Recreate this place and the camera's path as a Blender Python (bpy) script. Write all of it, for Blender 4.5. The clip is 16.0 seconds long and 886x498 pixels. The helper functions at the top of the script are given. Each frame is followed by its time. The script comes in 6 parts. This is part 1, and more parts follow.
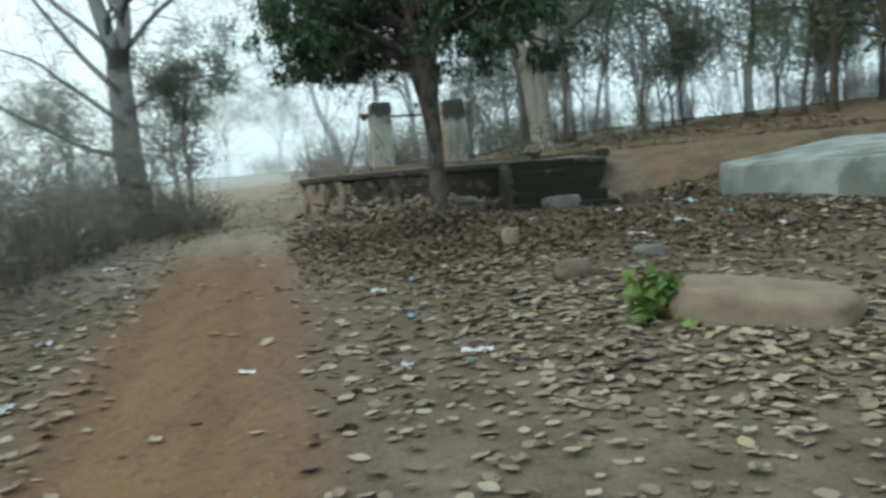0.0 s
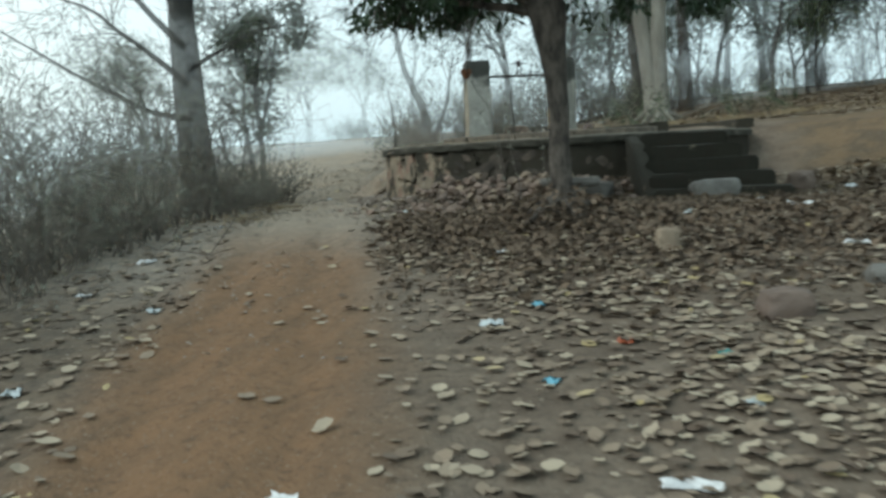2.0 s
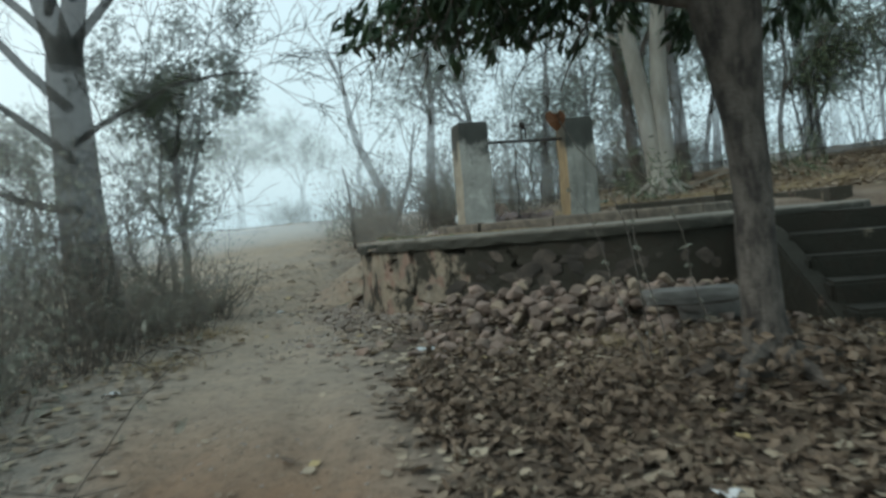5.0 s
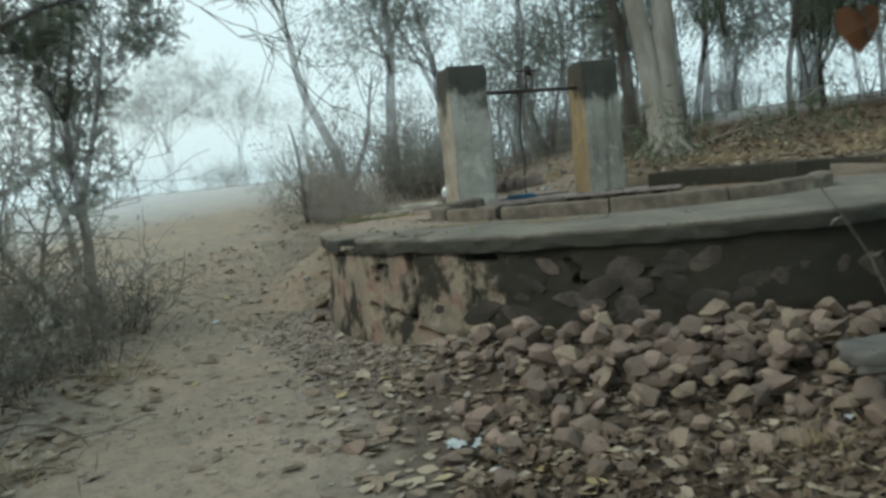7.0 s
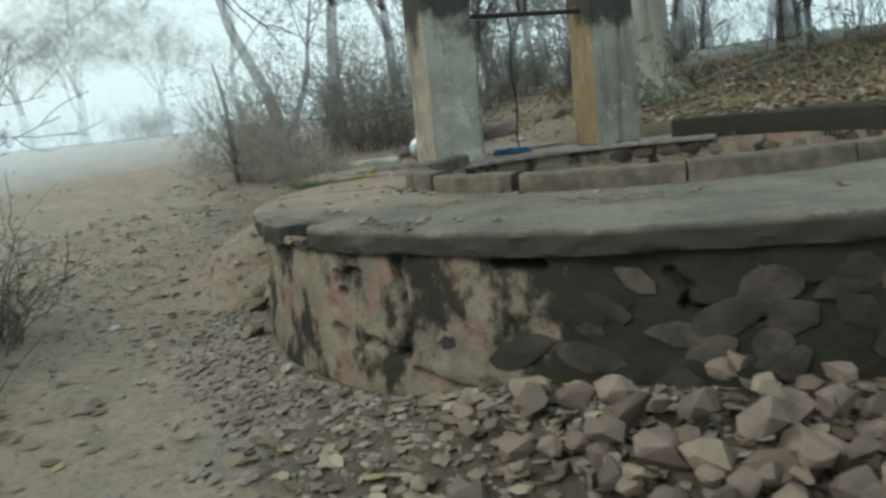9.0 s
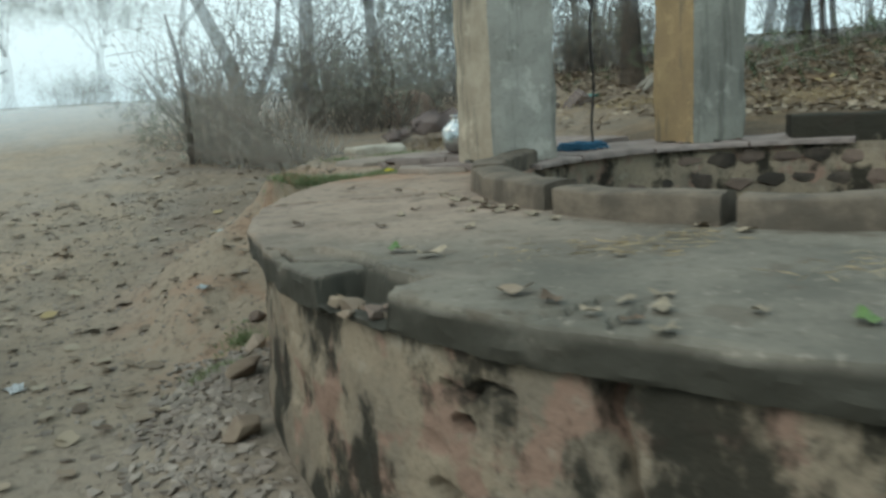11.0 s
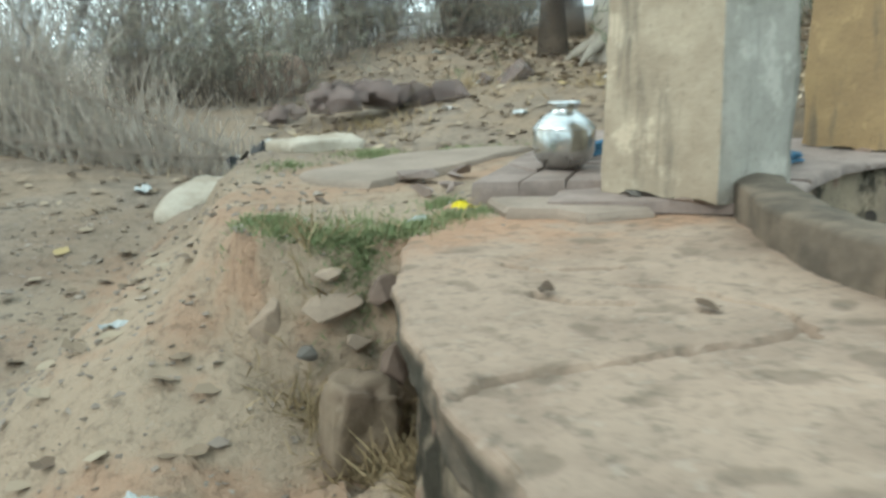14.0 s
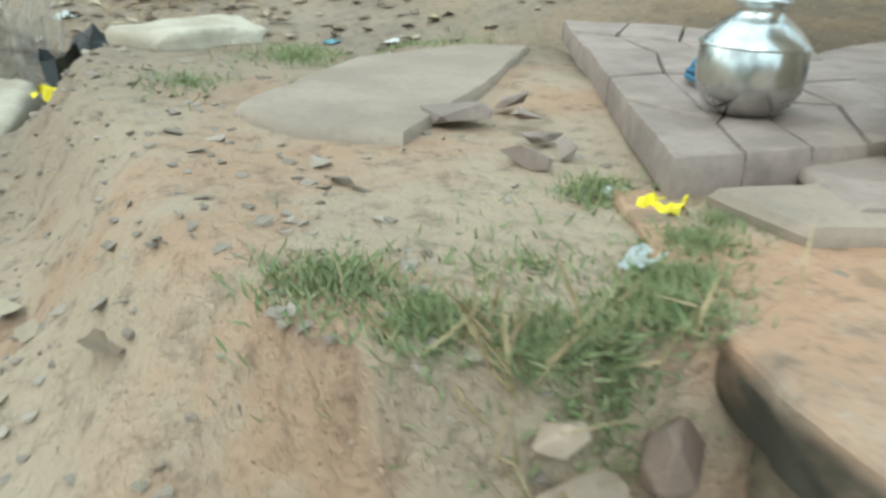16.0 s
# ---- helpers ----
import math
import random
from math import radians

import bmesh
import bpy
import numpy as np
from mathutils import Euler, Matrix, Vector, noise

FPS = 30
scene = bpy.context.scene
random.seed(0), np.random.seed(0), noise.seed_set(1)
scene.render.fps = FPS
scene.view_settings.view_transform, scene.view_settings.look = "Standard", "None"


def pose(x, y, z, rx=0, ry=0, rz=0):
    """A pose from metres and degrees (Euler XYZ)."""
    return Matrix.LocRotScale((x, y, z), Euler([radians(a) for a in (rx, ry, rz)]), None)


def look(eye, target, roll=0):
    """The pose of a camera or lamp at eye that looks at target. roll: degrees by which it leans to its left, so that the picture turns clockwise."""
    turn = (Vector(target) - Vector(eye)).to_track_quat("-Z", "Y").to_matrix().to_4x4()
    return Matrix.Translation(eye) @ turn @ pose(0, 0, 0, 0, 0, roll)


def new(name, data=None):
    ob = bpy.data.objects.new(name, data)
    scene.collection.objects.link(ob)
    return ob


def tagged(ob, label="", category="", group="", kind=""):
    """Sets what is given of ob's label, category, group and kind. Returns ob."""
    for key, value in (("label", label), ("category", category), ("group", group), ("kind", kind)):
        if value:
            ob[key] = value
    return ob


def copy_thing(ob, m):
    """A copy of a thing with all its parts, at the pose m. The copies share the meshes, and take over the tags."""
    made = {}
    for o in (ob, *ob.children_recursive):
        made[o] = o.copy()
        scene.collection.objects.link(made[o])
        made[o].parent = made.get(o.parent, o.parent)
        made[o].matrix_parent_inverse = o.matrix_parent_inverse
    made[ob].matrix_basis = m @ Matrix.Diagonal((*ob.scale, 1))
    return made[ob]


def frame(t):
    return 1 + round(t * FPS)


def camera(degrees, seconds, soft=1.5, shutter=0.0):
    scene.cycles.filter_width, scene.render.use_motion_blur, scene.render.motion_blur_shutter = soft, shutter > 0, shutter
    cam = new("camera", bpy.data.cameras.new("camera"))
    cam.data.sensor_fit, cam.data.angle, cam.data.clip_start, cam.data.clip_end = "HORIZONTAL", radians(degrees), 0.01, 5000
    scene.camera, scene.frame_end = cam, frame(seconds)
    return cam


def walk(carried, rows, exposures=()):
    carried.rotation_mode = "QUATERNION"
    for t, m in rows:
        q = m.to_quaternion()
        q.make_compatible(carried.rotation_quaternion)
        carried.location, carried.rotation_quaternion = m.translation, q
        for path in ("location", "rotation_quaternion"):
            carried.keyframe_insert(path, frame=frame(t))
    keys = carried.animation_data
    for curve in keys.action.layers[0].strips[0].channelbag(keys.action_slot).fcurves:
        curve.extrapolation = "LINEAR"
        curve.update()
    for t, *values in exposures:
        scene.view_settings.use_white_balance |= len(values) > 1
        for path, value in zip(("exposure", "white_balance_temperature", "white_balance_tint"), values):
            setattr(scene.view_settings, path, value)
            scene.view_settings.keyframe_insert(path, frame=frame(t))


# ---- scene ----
cam = camera(57.0, 16.0, 3.0, 0.5)
PATH = [
    (0, (2.986, -2.105, 0.572), (2.615, -0.146, 0.421), -4.3),
    (0.5, (2.859, -1.735, 0.627), (2.62, 0.241, 0.438), -3.5),
    (1, (2.676, -1.1, 0.635), (2.338, 0.858, 0.411), -3.0),
    (1.5, (2.459, -0.529, 0.663), (2.008, 1.407, 0.44), -2.9),
    (2, (2.215, 0.035, 0.709), (1.648, 1.94, 0.489), -3.2),
    (2.5, (1.967, 0.585, 0.743), (1.339, 2.462, 0.457), -3.6),
    (3, (1.619, 1.094, 0.813), (1.031, 3.002, 0.684), -4.7),
    (3.5, (1.316, 1.604, 0.852), (0.778, 3.53, 0.829), -5.7),
    (4, (0.935, 2.158, 0.869), (0.459, 4.101, 0.865), -5.5),
    (4.2, (0.801, 2.372, 0.886), (0.35, 4.32, 0.858), -5.3),
    (6.3, (-0.243, 5.307, 1.199), (-0.558, 7.281, 1.135), -5.8),
    (6.5, (-0.37, 5.496, 1.232), (-0.661, 7.472, 1.139), -5.8),
    (7, (-0.578, 6.009, 1.281), (-0.841, 7.985, 1.11), -5.7),
    (7.5, (-0.724, 6.497, 1.313), (-0.974, 8.464, 1.054), -6.1),
    (8, (-0.904, 7.0, 1.348), (-1.109, 8.965, 1.039), -6.0),
    (8.2, (-0.953, 7.203, 1.34), (-1.138, 9.174, 1.053), -5.8),
    (10.3, (-1.522, 9.219, 1.372), (-1.504, 11.183, 0.995), -4.7),
    (10.5, (-1.629, 9.421, 1.34), (-1.607, 11.39, 0.989), -2.9),
    (11, (-1.861, 9.872, 1.359), (-1.845, 11.839, 0.995), -3.3),
    (11.5, (-2.042, 10.334, 1.347), (-2.004, 12.299, 0.979), -3.2),
    (12, (-2.251, 10.854, 1.342), (-2.125, 12.813, 0.958), -3.7),
    (12.5, (-2.45, 11.273, 1.378), (-2.229, 13.222, 0.985), -4.6),
    (13, (-2.607, 11.71, 1.399), (-2.283, 13.649, 1.027), -4.5),
    (13.5, (-2.786, 12.103, 1.403), (-2.355, 14.018, 1.023), -2.7),
    (14, (-2.958, 12.512, 1.424), (-2.434, 14.386, 0.961), -1.4),
    (14.5, (-3.047, 12.971, 1.41), (-2.472, 14.801, 0.846), -0.9),
    (15, (-3.165, 13.346, 1.401), (-2.441, 15.124, 0.838), 1.4),
    (15.5, (-3.236, 13.788, 1.418), (-2.365, 15.46, 0.749), 1.8),
    (16, (-3.235, 14.205, 1.4), (-2.235, 15.756, 0.627), 2.1),
]
EXPOSURES = [(0, 0.47, 6250, 9), (2.5, 0.34, 6250, 9), (4.0, 0.18, 6050, 9), (6.5, 0.26, 6300, 9), (8.0, 0.33, 6450, 10), (10.5, 0.42, 6300, 9), (12.5, 0.48, 6300, 9), (13.0, 0.5, 6300, 10), (13.5, 0.77, 6400, 10), (14.0, 1.26, 6450, 10), (14.5, 1.45, 6450, 10), (15.0, 1.5, 6450, 10), (16.0, 1.48, 6350, 9)]
walk(cam, [(t, look(eye, target, roll)) for t, eye, target, roll in PATH], EXPOSURES)

# ---- world and light ----
world = bpy.data.worlds.new("overcast_sky")
scene.world = world
world.use_nodes = True
wn, wl = world.node_tree.nodes, world.node_tree.links
sky = wn.new("ShaderNodeTexSky")
sky.sky_type = "NISHITA"
sky.sun_disc = False
sky.sun_elevation, sky.sun_rotation = radians(38), radians(-60)
sky.air_density, sky.dust_density = 1.5, 6.0
dim = wn.new("ShaderNodeVectorMath")
dim.operation = "SCALE"
dim.inputs["Scale"].default_value = 0.10
wl.new(sky.outputs[0], dim.inputs[0])
mix = wn.new("ShaderNodeMix")
mix.data_type = "RGBA"
mix.inputs["Factor"].default_value = 0.85
mix.inputs["B"].default_value = (0.63, 0.81, 0.84, 1)
wl.new(dim.outputs[0], mix.inputs["A"])
wl.new(mix.outputs["Result"], wn["Background"].inputs["Color"])
wn["Background"].inputs["Strength"].default_value = 1.0

sun = new("sun", bpy.data.lights.new("sun", "SUN"))
sun.data.energy, sun.data.angle, sun.data.color = 1.2, radians(25), (0.97, 1.0, 0.95)
sun.matrix_world = look((-20, -6, 22), (0, 13, 0))

# ---- materials ----
MIST_CENTRE = (8.0, 14.0, 1.0)


def mist_fade_group(name, begin, reach, power, centre=MIST_CENTRE):
    """Morning mist put into the material: further from centre, more bright sky shows through."""
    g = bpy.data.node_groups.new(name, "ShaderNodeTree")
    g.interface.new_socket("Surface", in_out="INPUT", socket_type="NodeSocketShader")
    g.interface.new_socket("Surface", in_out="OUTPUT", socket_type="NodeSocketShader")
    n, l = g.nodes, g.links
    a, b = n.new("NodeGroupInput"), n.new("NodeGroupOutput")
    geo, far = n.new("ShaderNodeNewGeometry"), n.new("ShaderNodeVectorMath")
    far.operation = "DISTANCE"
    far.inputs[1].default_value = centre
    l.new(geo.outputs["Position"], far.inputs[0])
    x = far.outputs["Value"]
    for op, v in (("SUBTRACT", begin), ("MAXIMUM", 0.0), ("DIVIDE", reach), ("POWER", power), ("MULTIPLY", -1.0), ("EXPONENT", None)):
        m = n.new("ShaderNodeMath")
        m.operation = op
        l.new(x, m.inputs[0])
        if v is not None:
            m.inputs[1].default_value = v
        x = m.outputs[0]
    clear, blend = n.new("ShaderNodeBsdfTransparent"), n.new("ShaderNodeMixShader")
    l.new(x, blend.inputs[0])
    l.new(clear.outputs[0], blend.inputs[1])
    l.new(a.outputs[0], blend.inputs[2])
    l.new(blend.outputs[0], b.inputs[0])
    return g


# haze held in the materials, one fade for each kind of surface
MIST = mist_fade_group("mist_fade", 6.0, 10.0, 1.0)
LEAF_MIST = mist_fade_group("leaf_mist", 4.0, 9.5, 1.0)
TREE_MIST = mist_fade_group("tree_mist", 7.0, 17.0, 1.0)
FAR_MIST = mist_fade_group("far_mist", 4.0, 7.5, 1.0)
GROUND_MIST = mist_fade_group("ground_mist", 17.0, 11.0, 1.0, (4.0, 9.0, 0.0))
scene.cycles.transparent_max_bounces = 48


class Mat:
    """A node material with a few short hands."""

    def __init__(self, name, rough=0.9, metal=0.0, mist=False, spec=0.3):
        self.m = bpy.data.materials.new(name)
        self.m.use_nodes = True
        self.n, self.l = self.m.node_tree.nodes, self.m.node_tree.links
        self.b = self.n["Principled BSDF"]
        self.b.inputs["Roughness"].default_value = rough
        self.b.inputs["Metallic"].default_value = metal
        self.b.inputs["Specular IOR Level"].default_value = spec
        self.pos = self.n.new("ShaderNodeNewGeometry").outputs["Position"]
        if mist:
            g = self.n.new("ShaderNodeGroup")
            g.node_tree = MIST if mist is True else mist
            out = self.n["Material Output"]
            self.l.new(self.b.outputs[0], g.inputs[0])
            self.l.new(g.outputs[0], out.inputs["Surface"])

    def noise(self, scale, detail=5, rough=0.6, stretch=None, off=0.0):
        v = self.pos
        if stretch or off:
            mp = self.n.new("ShaderNodeMapping")
            mp.inputs["Scale"].default_value = stretch or (1, 1, 1)
            mp.inputs["Location"].default_value = (off, off * 0.7, off * 0.3)
            self.l.new(v, mp.inputs[0])
            v = mp.outputs[0]
        t = self.n.new("ShaderNodeTexNoise")
        t.inputs["Scale"].default_value, t.inputs["Detail"].default_value, t.inputs["Roughness"].default_value = scale, detail, rough
        self.l.new(v, t.inputs["Vector"])
        return t.outputs["Fac"]

    def ramp(self, fac, lo, hi):
        r = self.n.new("ShaderNodeMapRange")
        r.inputs["From Min"].default_value, r.inputs["From Max"].default_value = lo, hi
        r.interpolation_type = "SMOOTHSTEP"
        self.l.new(fac, r.inputs[0])
        return r.outputs[0]

    def math(self, op, a, b):
        m = self.n.new("ShaderNodeMath")
        m.operation = op
        for s, v in zip(m.inputs, (a, b)):
            if isinstance(v, (int, float)):
                s.default_value = v
            else:
                self.l.new(v, s)
        return m.outputs[0]

    def axis(self, k):
        s = self.n.new("ShaderNodeSeparateXYZ")
        self.l.new(self.pos, s.inputs[0])
        return s.outputs[k]

    def mix(self, fac, a, b):
        m = self.n.new("ShaderNodeMix")
        m.data_type = "RGBA"
        for key, v in (("Factor", fac), ("A", a), ("B", b)):
            if isinstance(v, (int, float)):
                m.inputs[key].default_value = v
            elif isinstance(v, tuple):
                m.inputs[key].default_value = (*v, 1)
            else:
                self.l.new(v, m.inputs[key])
        return m.outputs["Result"]

    def random(self, island=False):
        return self.n.new("ShaderNodeNewGeometry").outputs["Random Per Island"] if island else self.n.new("ShaderNodeObjectInfo").outputs["Random"]

    def done(self, colour, bumps=()):
        if isinstance(colour, tuple):
            self.b.inputs["Base Color"].default_value = (*colour, 1)
        else:
            self.l.new(colour, self.b.inputs["Base Color"])
        normal = None
        for fac, strength, distance in bumps:
            bp = self.n.new("ShaderNodeBump")
            bp.inputs["Strength"].default_value, bp.inputs["Distance"].default_value = strength, distance
            self.l.new(fac, bp.inputs["Height"])
            if normal is not None:
                self.l.new(normal, bp.inputs["Normal"])
            normal = bp.outputs[0]
        if normal is not None:
            self.l.new(normal, self.b.inputs["Normal"])
        return self.m


def simple(name, c1, c2, scale=6.0, fine=60.0, rough=0.9, bump=0.4, depth=0.01, mist=False, random=0.0, island=False, spec=0.3, metal=0.0, stretch=None):
    s = Mat(name, rough, metal, mist, spec)
    c = s.mix(s.ramp(s.noise(scale, stretch=stretch), 0.35, 0.65), c1, c2)
    f = s.noise(fine, 3)
    c = s.mix(s.math("MULTIPLY", s.ramp(f, 0.45, 0.75), 0.35), c, tuple(v * 0.55 for v in c1))
    if random:
        r = s.random(island)
        c = s.mix(s.math("MULTIPLY", r, random), c, tuple(v * 0.45 for v in c2))
    return s.done(c, [(s.noise(scale * 2), bump, depth * 2), (f, bump, depth)])


def ground_material():
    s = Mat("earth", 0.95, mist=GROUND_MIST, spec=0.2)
    x, y = s.axis(0), s.axis(1)
    warp = s.math("SUBTRACT", s.noise(0.9, 4), 0.5)
    fine = s.noise(16, 6, 0.7)
    # the middle of the track, as a bent line
    mid = s.math("SUBTRACT", s.math("MULTIPLY", y, -0.40), -1.42)
    off = s.math("ABSOLUTE", s.math("ADD", s.math("SUBTRACT", x, mid), s.math("MULTIPLY", warp, 0.6)), 0)
    track = s.math("SUBTRACT", 1.0, s.ramp(off, 0.42, 1.15))
    near = s.math("SUBTRACT", 1.0, s.ramp(y, 5.8, 9.5))
    soil = s.mix(s.ramp(s.noise(1.6), 0.35, 0.65), (0.125, 0.094, 0.068), (0.195, 0.152, 0.112))
    grit = s.mix(s.ramp(s.noise(7.0), 0.4, 0.62), (0.32, 0.272, 0.215), (0.235, 0.205, 0.168))
    orange = s.mix(s.ramp(s.noise(3.0, stretch=(2.0, 0.5, 1)), 0.35, 0.7), (0.225, 0.126, 0.065), (0.175, 0.105, 0.058))
    tan = s.mix(s.ramp(s.noise(2.2), 0.35, 0.65), (0.37, 0.29, 0.205), (0.29, 0.235, 0.175))
    straw = s.mix(s.ramp(s.noise(2.5), 0.4, 0.6), (0.175, 0.118, 0.068), (0.115, 0.085, 0.055))
    left = s.math("SUBTRACT", 1.0, s.ramp(s.math("ADD", s.math("SUBTRACT", x, mid), warp), 0.5, 1.6))
    dirt = s.mix(s.ramp(s.noise(5.0, off=3.0), 0.4, 0.62), (0.165, 0.127, 0.09), (0.12, 0.096, 0.072))
    c = s.mix(left, soil, s.mix(s.ramp(y, 4.0, 7.0), dirt, grit))
    beyond = s.math("MULTIPLY", left, s.ramp(s.math("ADD", y, s.math("MULTIPLY", warp, 3.0)), 9.0, 15.0))
    c = s.mix(beyond, c, s.mix(s.ramp(s.noise(1.3, off=5.0), 0.42, 0.6), grit, tan))
    c = s.mix(s.math("MULTIPLY", s.math("MULTIPLY", track, near), 0.9), c, orange)
    c = s.mix(s.math("MULTIPLY", s.math("MULTIPLY", track, s.ramp(y, 6.5, 9.0)), 0.6), c, tan)
    # bare earth bank beside the well
    bank = s.math("MULTIPLY", s.ramp(y, 13.2, 14.2), s.math("MULTIPLY", s.ramp(x, -4.3, -3.3), s.math("SUBTRACT", 1.0, s.ramp(x, -1.6, -1.0))))
    bank = s.math("MULTIPLY", bank, s.math("SUBTRACT", 1.0, s.ramp(y, 15.9, 18.0)))
    red = s.mix(s.ramp(s.noise(2.6, off=3.0), 0.45, 0.62), (0.37, 0.292, 0.212), (0.37, 0.25, 0.17))
    c = s.mix(bank, c, red)
    hill = s.math("MULTIPLY", s.ramp(y, 14.5, 17.0), s.ramp(x, -1.6, 0.2))
    c = s.mix(hill, c, straw)
    behind = s.math("MULTIPLY", s.ramp(y, 16.2, 18.2), s.math("SUBTRACT", 1.0, s.ramp(s.math("ADD", x, s.math("MULTIPLY", warp, 2.0)), -0.2, 2.6)))
    c = s.mix(s.math("MULTIPLY", behind, 0.5), c, s.mix(s.ramp(s.noise(2.0, off=7.0), 0.42, 0.6), grit, tan))
    far_hill = s.math("MULTIPLY", s.ramp(y, 9.0, 12.0), s.ramp(x, 3.4, 4.2))
    c = s.mix(far_hill, c, straw)
    # leaf mould between the dark tree and the well, with the tree's shade painted in
    mould_shade = s.math("MULTIPLY", s.math("SUBTRACT", 1.0, s.ramp(left, 0.2, 0.8)), s.math("MULTIPLY", s.ramp(s.math("ADD", y, s.math("MULTIPLY", warp, 2.0)), 5.2, 6.8), s.math("SUBTRACT", 1.0, s.ramp(y, 10.5, 12.0))))
    c = s.mix(s.math("MULTIPLY", mould_shade, 0.6), c, (0.065, 0.047, 0.033))
    c = s.mix(s.math("MULTIPLY", s.ramp(fine, 0.48, 0.7), 0.45), c, (0.05, 0.038, 0.028))
    c = s.mix(s.math("MULTIPLY", s.ramp(s.noise(45, 3, off=2.0), 0.6, 0.72), 0.5), c, (0.33, 0.29, 0.23))
    return s.done(c, [(s.noise(9, 6, 0.7), 0.8, 0.05), (fine, 0.8, 0.02), (s.noise(70, 3), 0.6, 0.008)])


def wall_material(name, tone=1.0, east_shade=0.20):
    """Old lime plaster over rubble stone, with moss; painted tree shade darkens the east."""
    s = Mat(name, 0.92, spec=0.2)
    k = lambda *c: tuple(v * tone for v in c)  # noqa: E731
    c = s.mix(s.ramp(s.noise(3.2), 0.38, 0.62), k(0.255, 0.205, 0.145), k(0.175, 0.145, 0.108))
    c = s.mix(s.ramp(s.noise(5.0, off=4.0), 0.52, 0.6), c, k(0.235, 0.155, 0.115))
    c = s.mix(s.math("MULTIPLY", s.ramp(s.noise(9.0, off=8.0), 0.56, 0.70), 0.6), c, k(0.30, 0.26, 0.20))
    drip = s.noise(3.4, 6, 0.65, stretch=(1.0, 1.0, 0.7), off=2.0)
    # eastward the moss colour spreads, standing in for the tree's shade too
    east = s.ramp(s.axis(0), -1.7, -0.3)
    moss_shade = s.ramp(s.math("ADD", drip, s.math("MULTIPLY", east, east_shade)), 0.47, 0.58)
    c = s.mix(s.math("MULTIPLY", moss_shade, 0.93), c, (0.022, 0.021, 0.015))
    f = s.noise(38, 5, 0.7)
    c = s.mix(s.math("MULTIPLY", s.ramp(f, 0.5, 0.75), 0.4), c, (0.05, 0.042, 0.03))
    return s.done(c, [(s.noise(7, 6, 0.65), 0.7, 0.03), (f, 0.6, 0.008)])


def deck_material():
    s = Mat("worn_cement", 0.85, spec=0.25)
    c = s.mix(s.ramp(s.noise(2.1), 0.35, 0.65), (0.185, 0.165, 0.13), (0.115, 0.105, 0.083))
    # dust trodden in at the end by the track
    dust = s.math("MULTIPLY", s.ramp(s.math("ADD", s.axis(1), s.math("MULTIPLY", s.noise(2.0, off=6.0), 1.6)), 12.6, 14.4), s.math("SUBTRACT", 1.0, s.ramp(s.axis(0), -1.7, -0.6)))
    tan = s.mix(s.ramp(s.noise(4.0, off=1.0), 0.4, 0.66), (0.35, 0.262, 0.195), (0.255, 0.188, 0.14))
    c = s.mix(s.math("MULTIPLY", dust, 0.92), c, tan)
    red = s.math("MULTIPLY", s.ramp(s.axis(1), 14.25, 14.75), s.ramp(s.noise(3.0, off=9.0), 0.42, 0.58))
    c = s.mix(s.math("MULTIPLY", red, 0.75), c, (0.37, 0.215, 0.13))
    c = s.mix(s.math("MULTIPLY", s.ramp(s.noise(19.0, 5, 0.7, off=4.0), 0.5, 0.68), 0.5), c, (0.085, 0.074, 0.056))
    c = s.mix(s.math("MULTIPLY", s.ramp(s.noise(30.0, 4, 0.6, off=12.0), 0.58, 0.7), 0.4), c, (0.36, 0.31, 0.25))
    blot = s.ramp(s.noise(8.0, 2, 0.4, off=7.0), 0.6, 0.68)
    c = s.mix(s.math("MULTIPLY", blot, 0.45), c, (0.11, 0.085, 0.06))
    face = s.math("SUBTRACT", 1.0, s.ramp(s.axis(2), 0.872, 0.902))
    c = s.mix(s.math("MULTIPLY", face, s.ramp(s.noise(3.5, off=11.0), 0.22, 0.5)), c, (0.048, 0.045, 0.034))
    f = s.noise(55, 4, 0.7)
    c = s.mix(s.math("MULTIPLY", s.ramp(f, 0.5, 0.75), 0.35), c, (0.06, 0.052, 0.04))
    return s.done(c, [(s.noise(6, 6, 0.65), 0.5, 0.02), (f, 0.5, 0.005)])


def pillar_material(name, a, b, top_dark):
    s = Mat(name, 0.9, spec=0.2)
    c = s.mix(s.ramp(s.noise(3.0), 0.38, 0.62), a, b)
    c = s.mix(s.math("MULTIPLY", s.ramp(s.noise(6.0, off=3.0), 0.55, 0.64), 0.7), c, tuple(v * 1.3 for v in a))
    streak = s.noise(5.0, 5, 0.6, stretch=(2.0, 2.0, 0.25))
    c = s.mix(s.math("MULTIPLY", s.ramp(streak, 0.52, 0.66), 0.6), c, (0.10, 0.095, 0.08))
    dark = s.ramp(s.math("ADD", s.axis(2), s.math("MULTIPLY", s.noise(4.0, off=5.0), 0.9)), top_dark + 0.35, top_dark + 0.62)
    c = s.mix(s.math("MULTIPLY", dark, 0.9), c, (0.035, 0.036, 0.03))
    f = s.noise(45, 4, 0.7)
    c = s.mix(s.math("MULTIPLY", s.ramp(f, 0.52, 0.75), 0.35), c, (0.08, 0.07, 0.055))
    return s.done(c, [(s.noise(8, 6, 0.65), 0.5, 0.02), (f, 0.5, 0.005)])


def leaf_material(name, c1, c2, rough=0.6, mist=True, spec=0.3):
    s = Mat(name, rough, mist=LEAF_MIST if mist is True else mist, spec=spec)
    return s.done(s.mix(s.random(True), c1, c2))


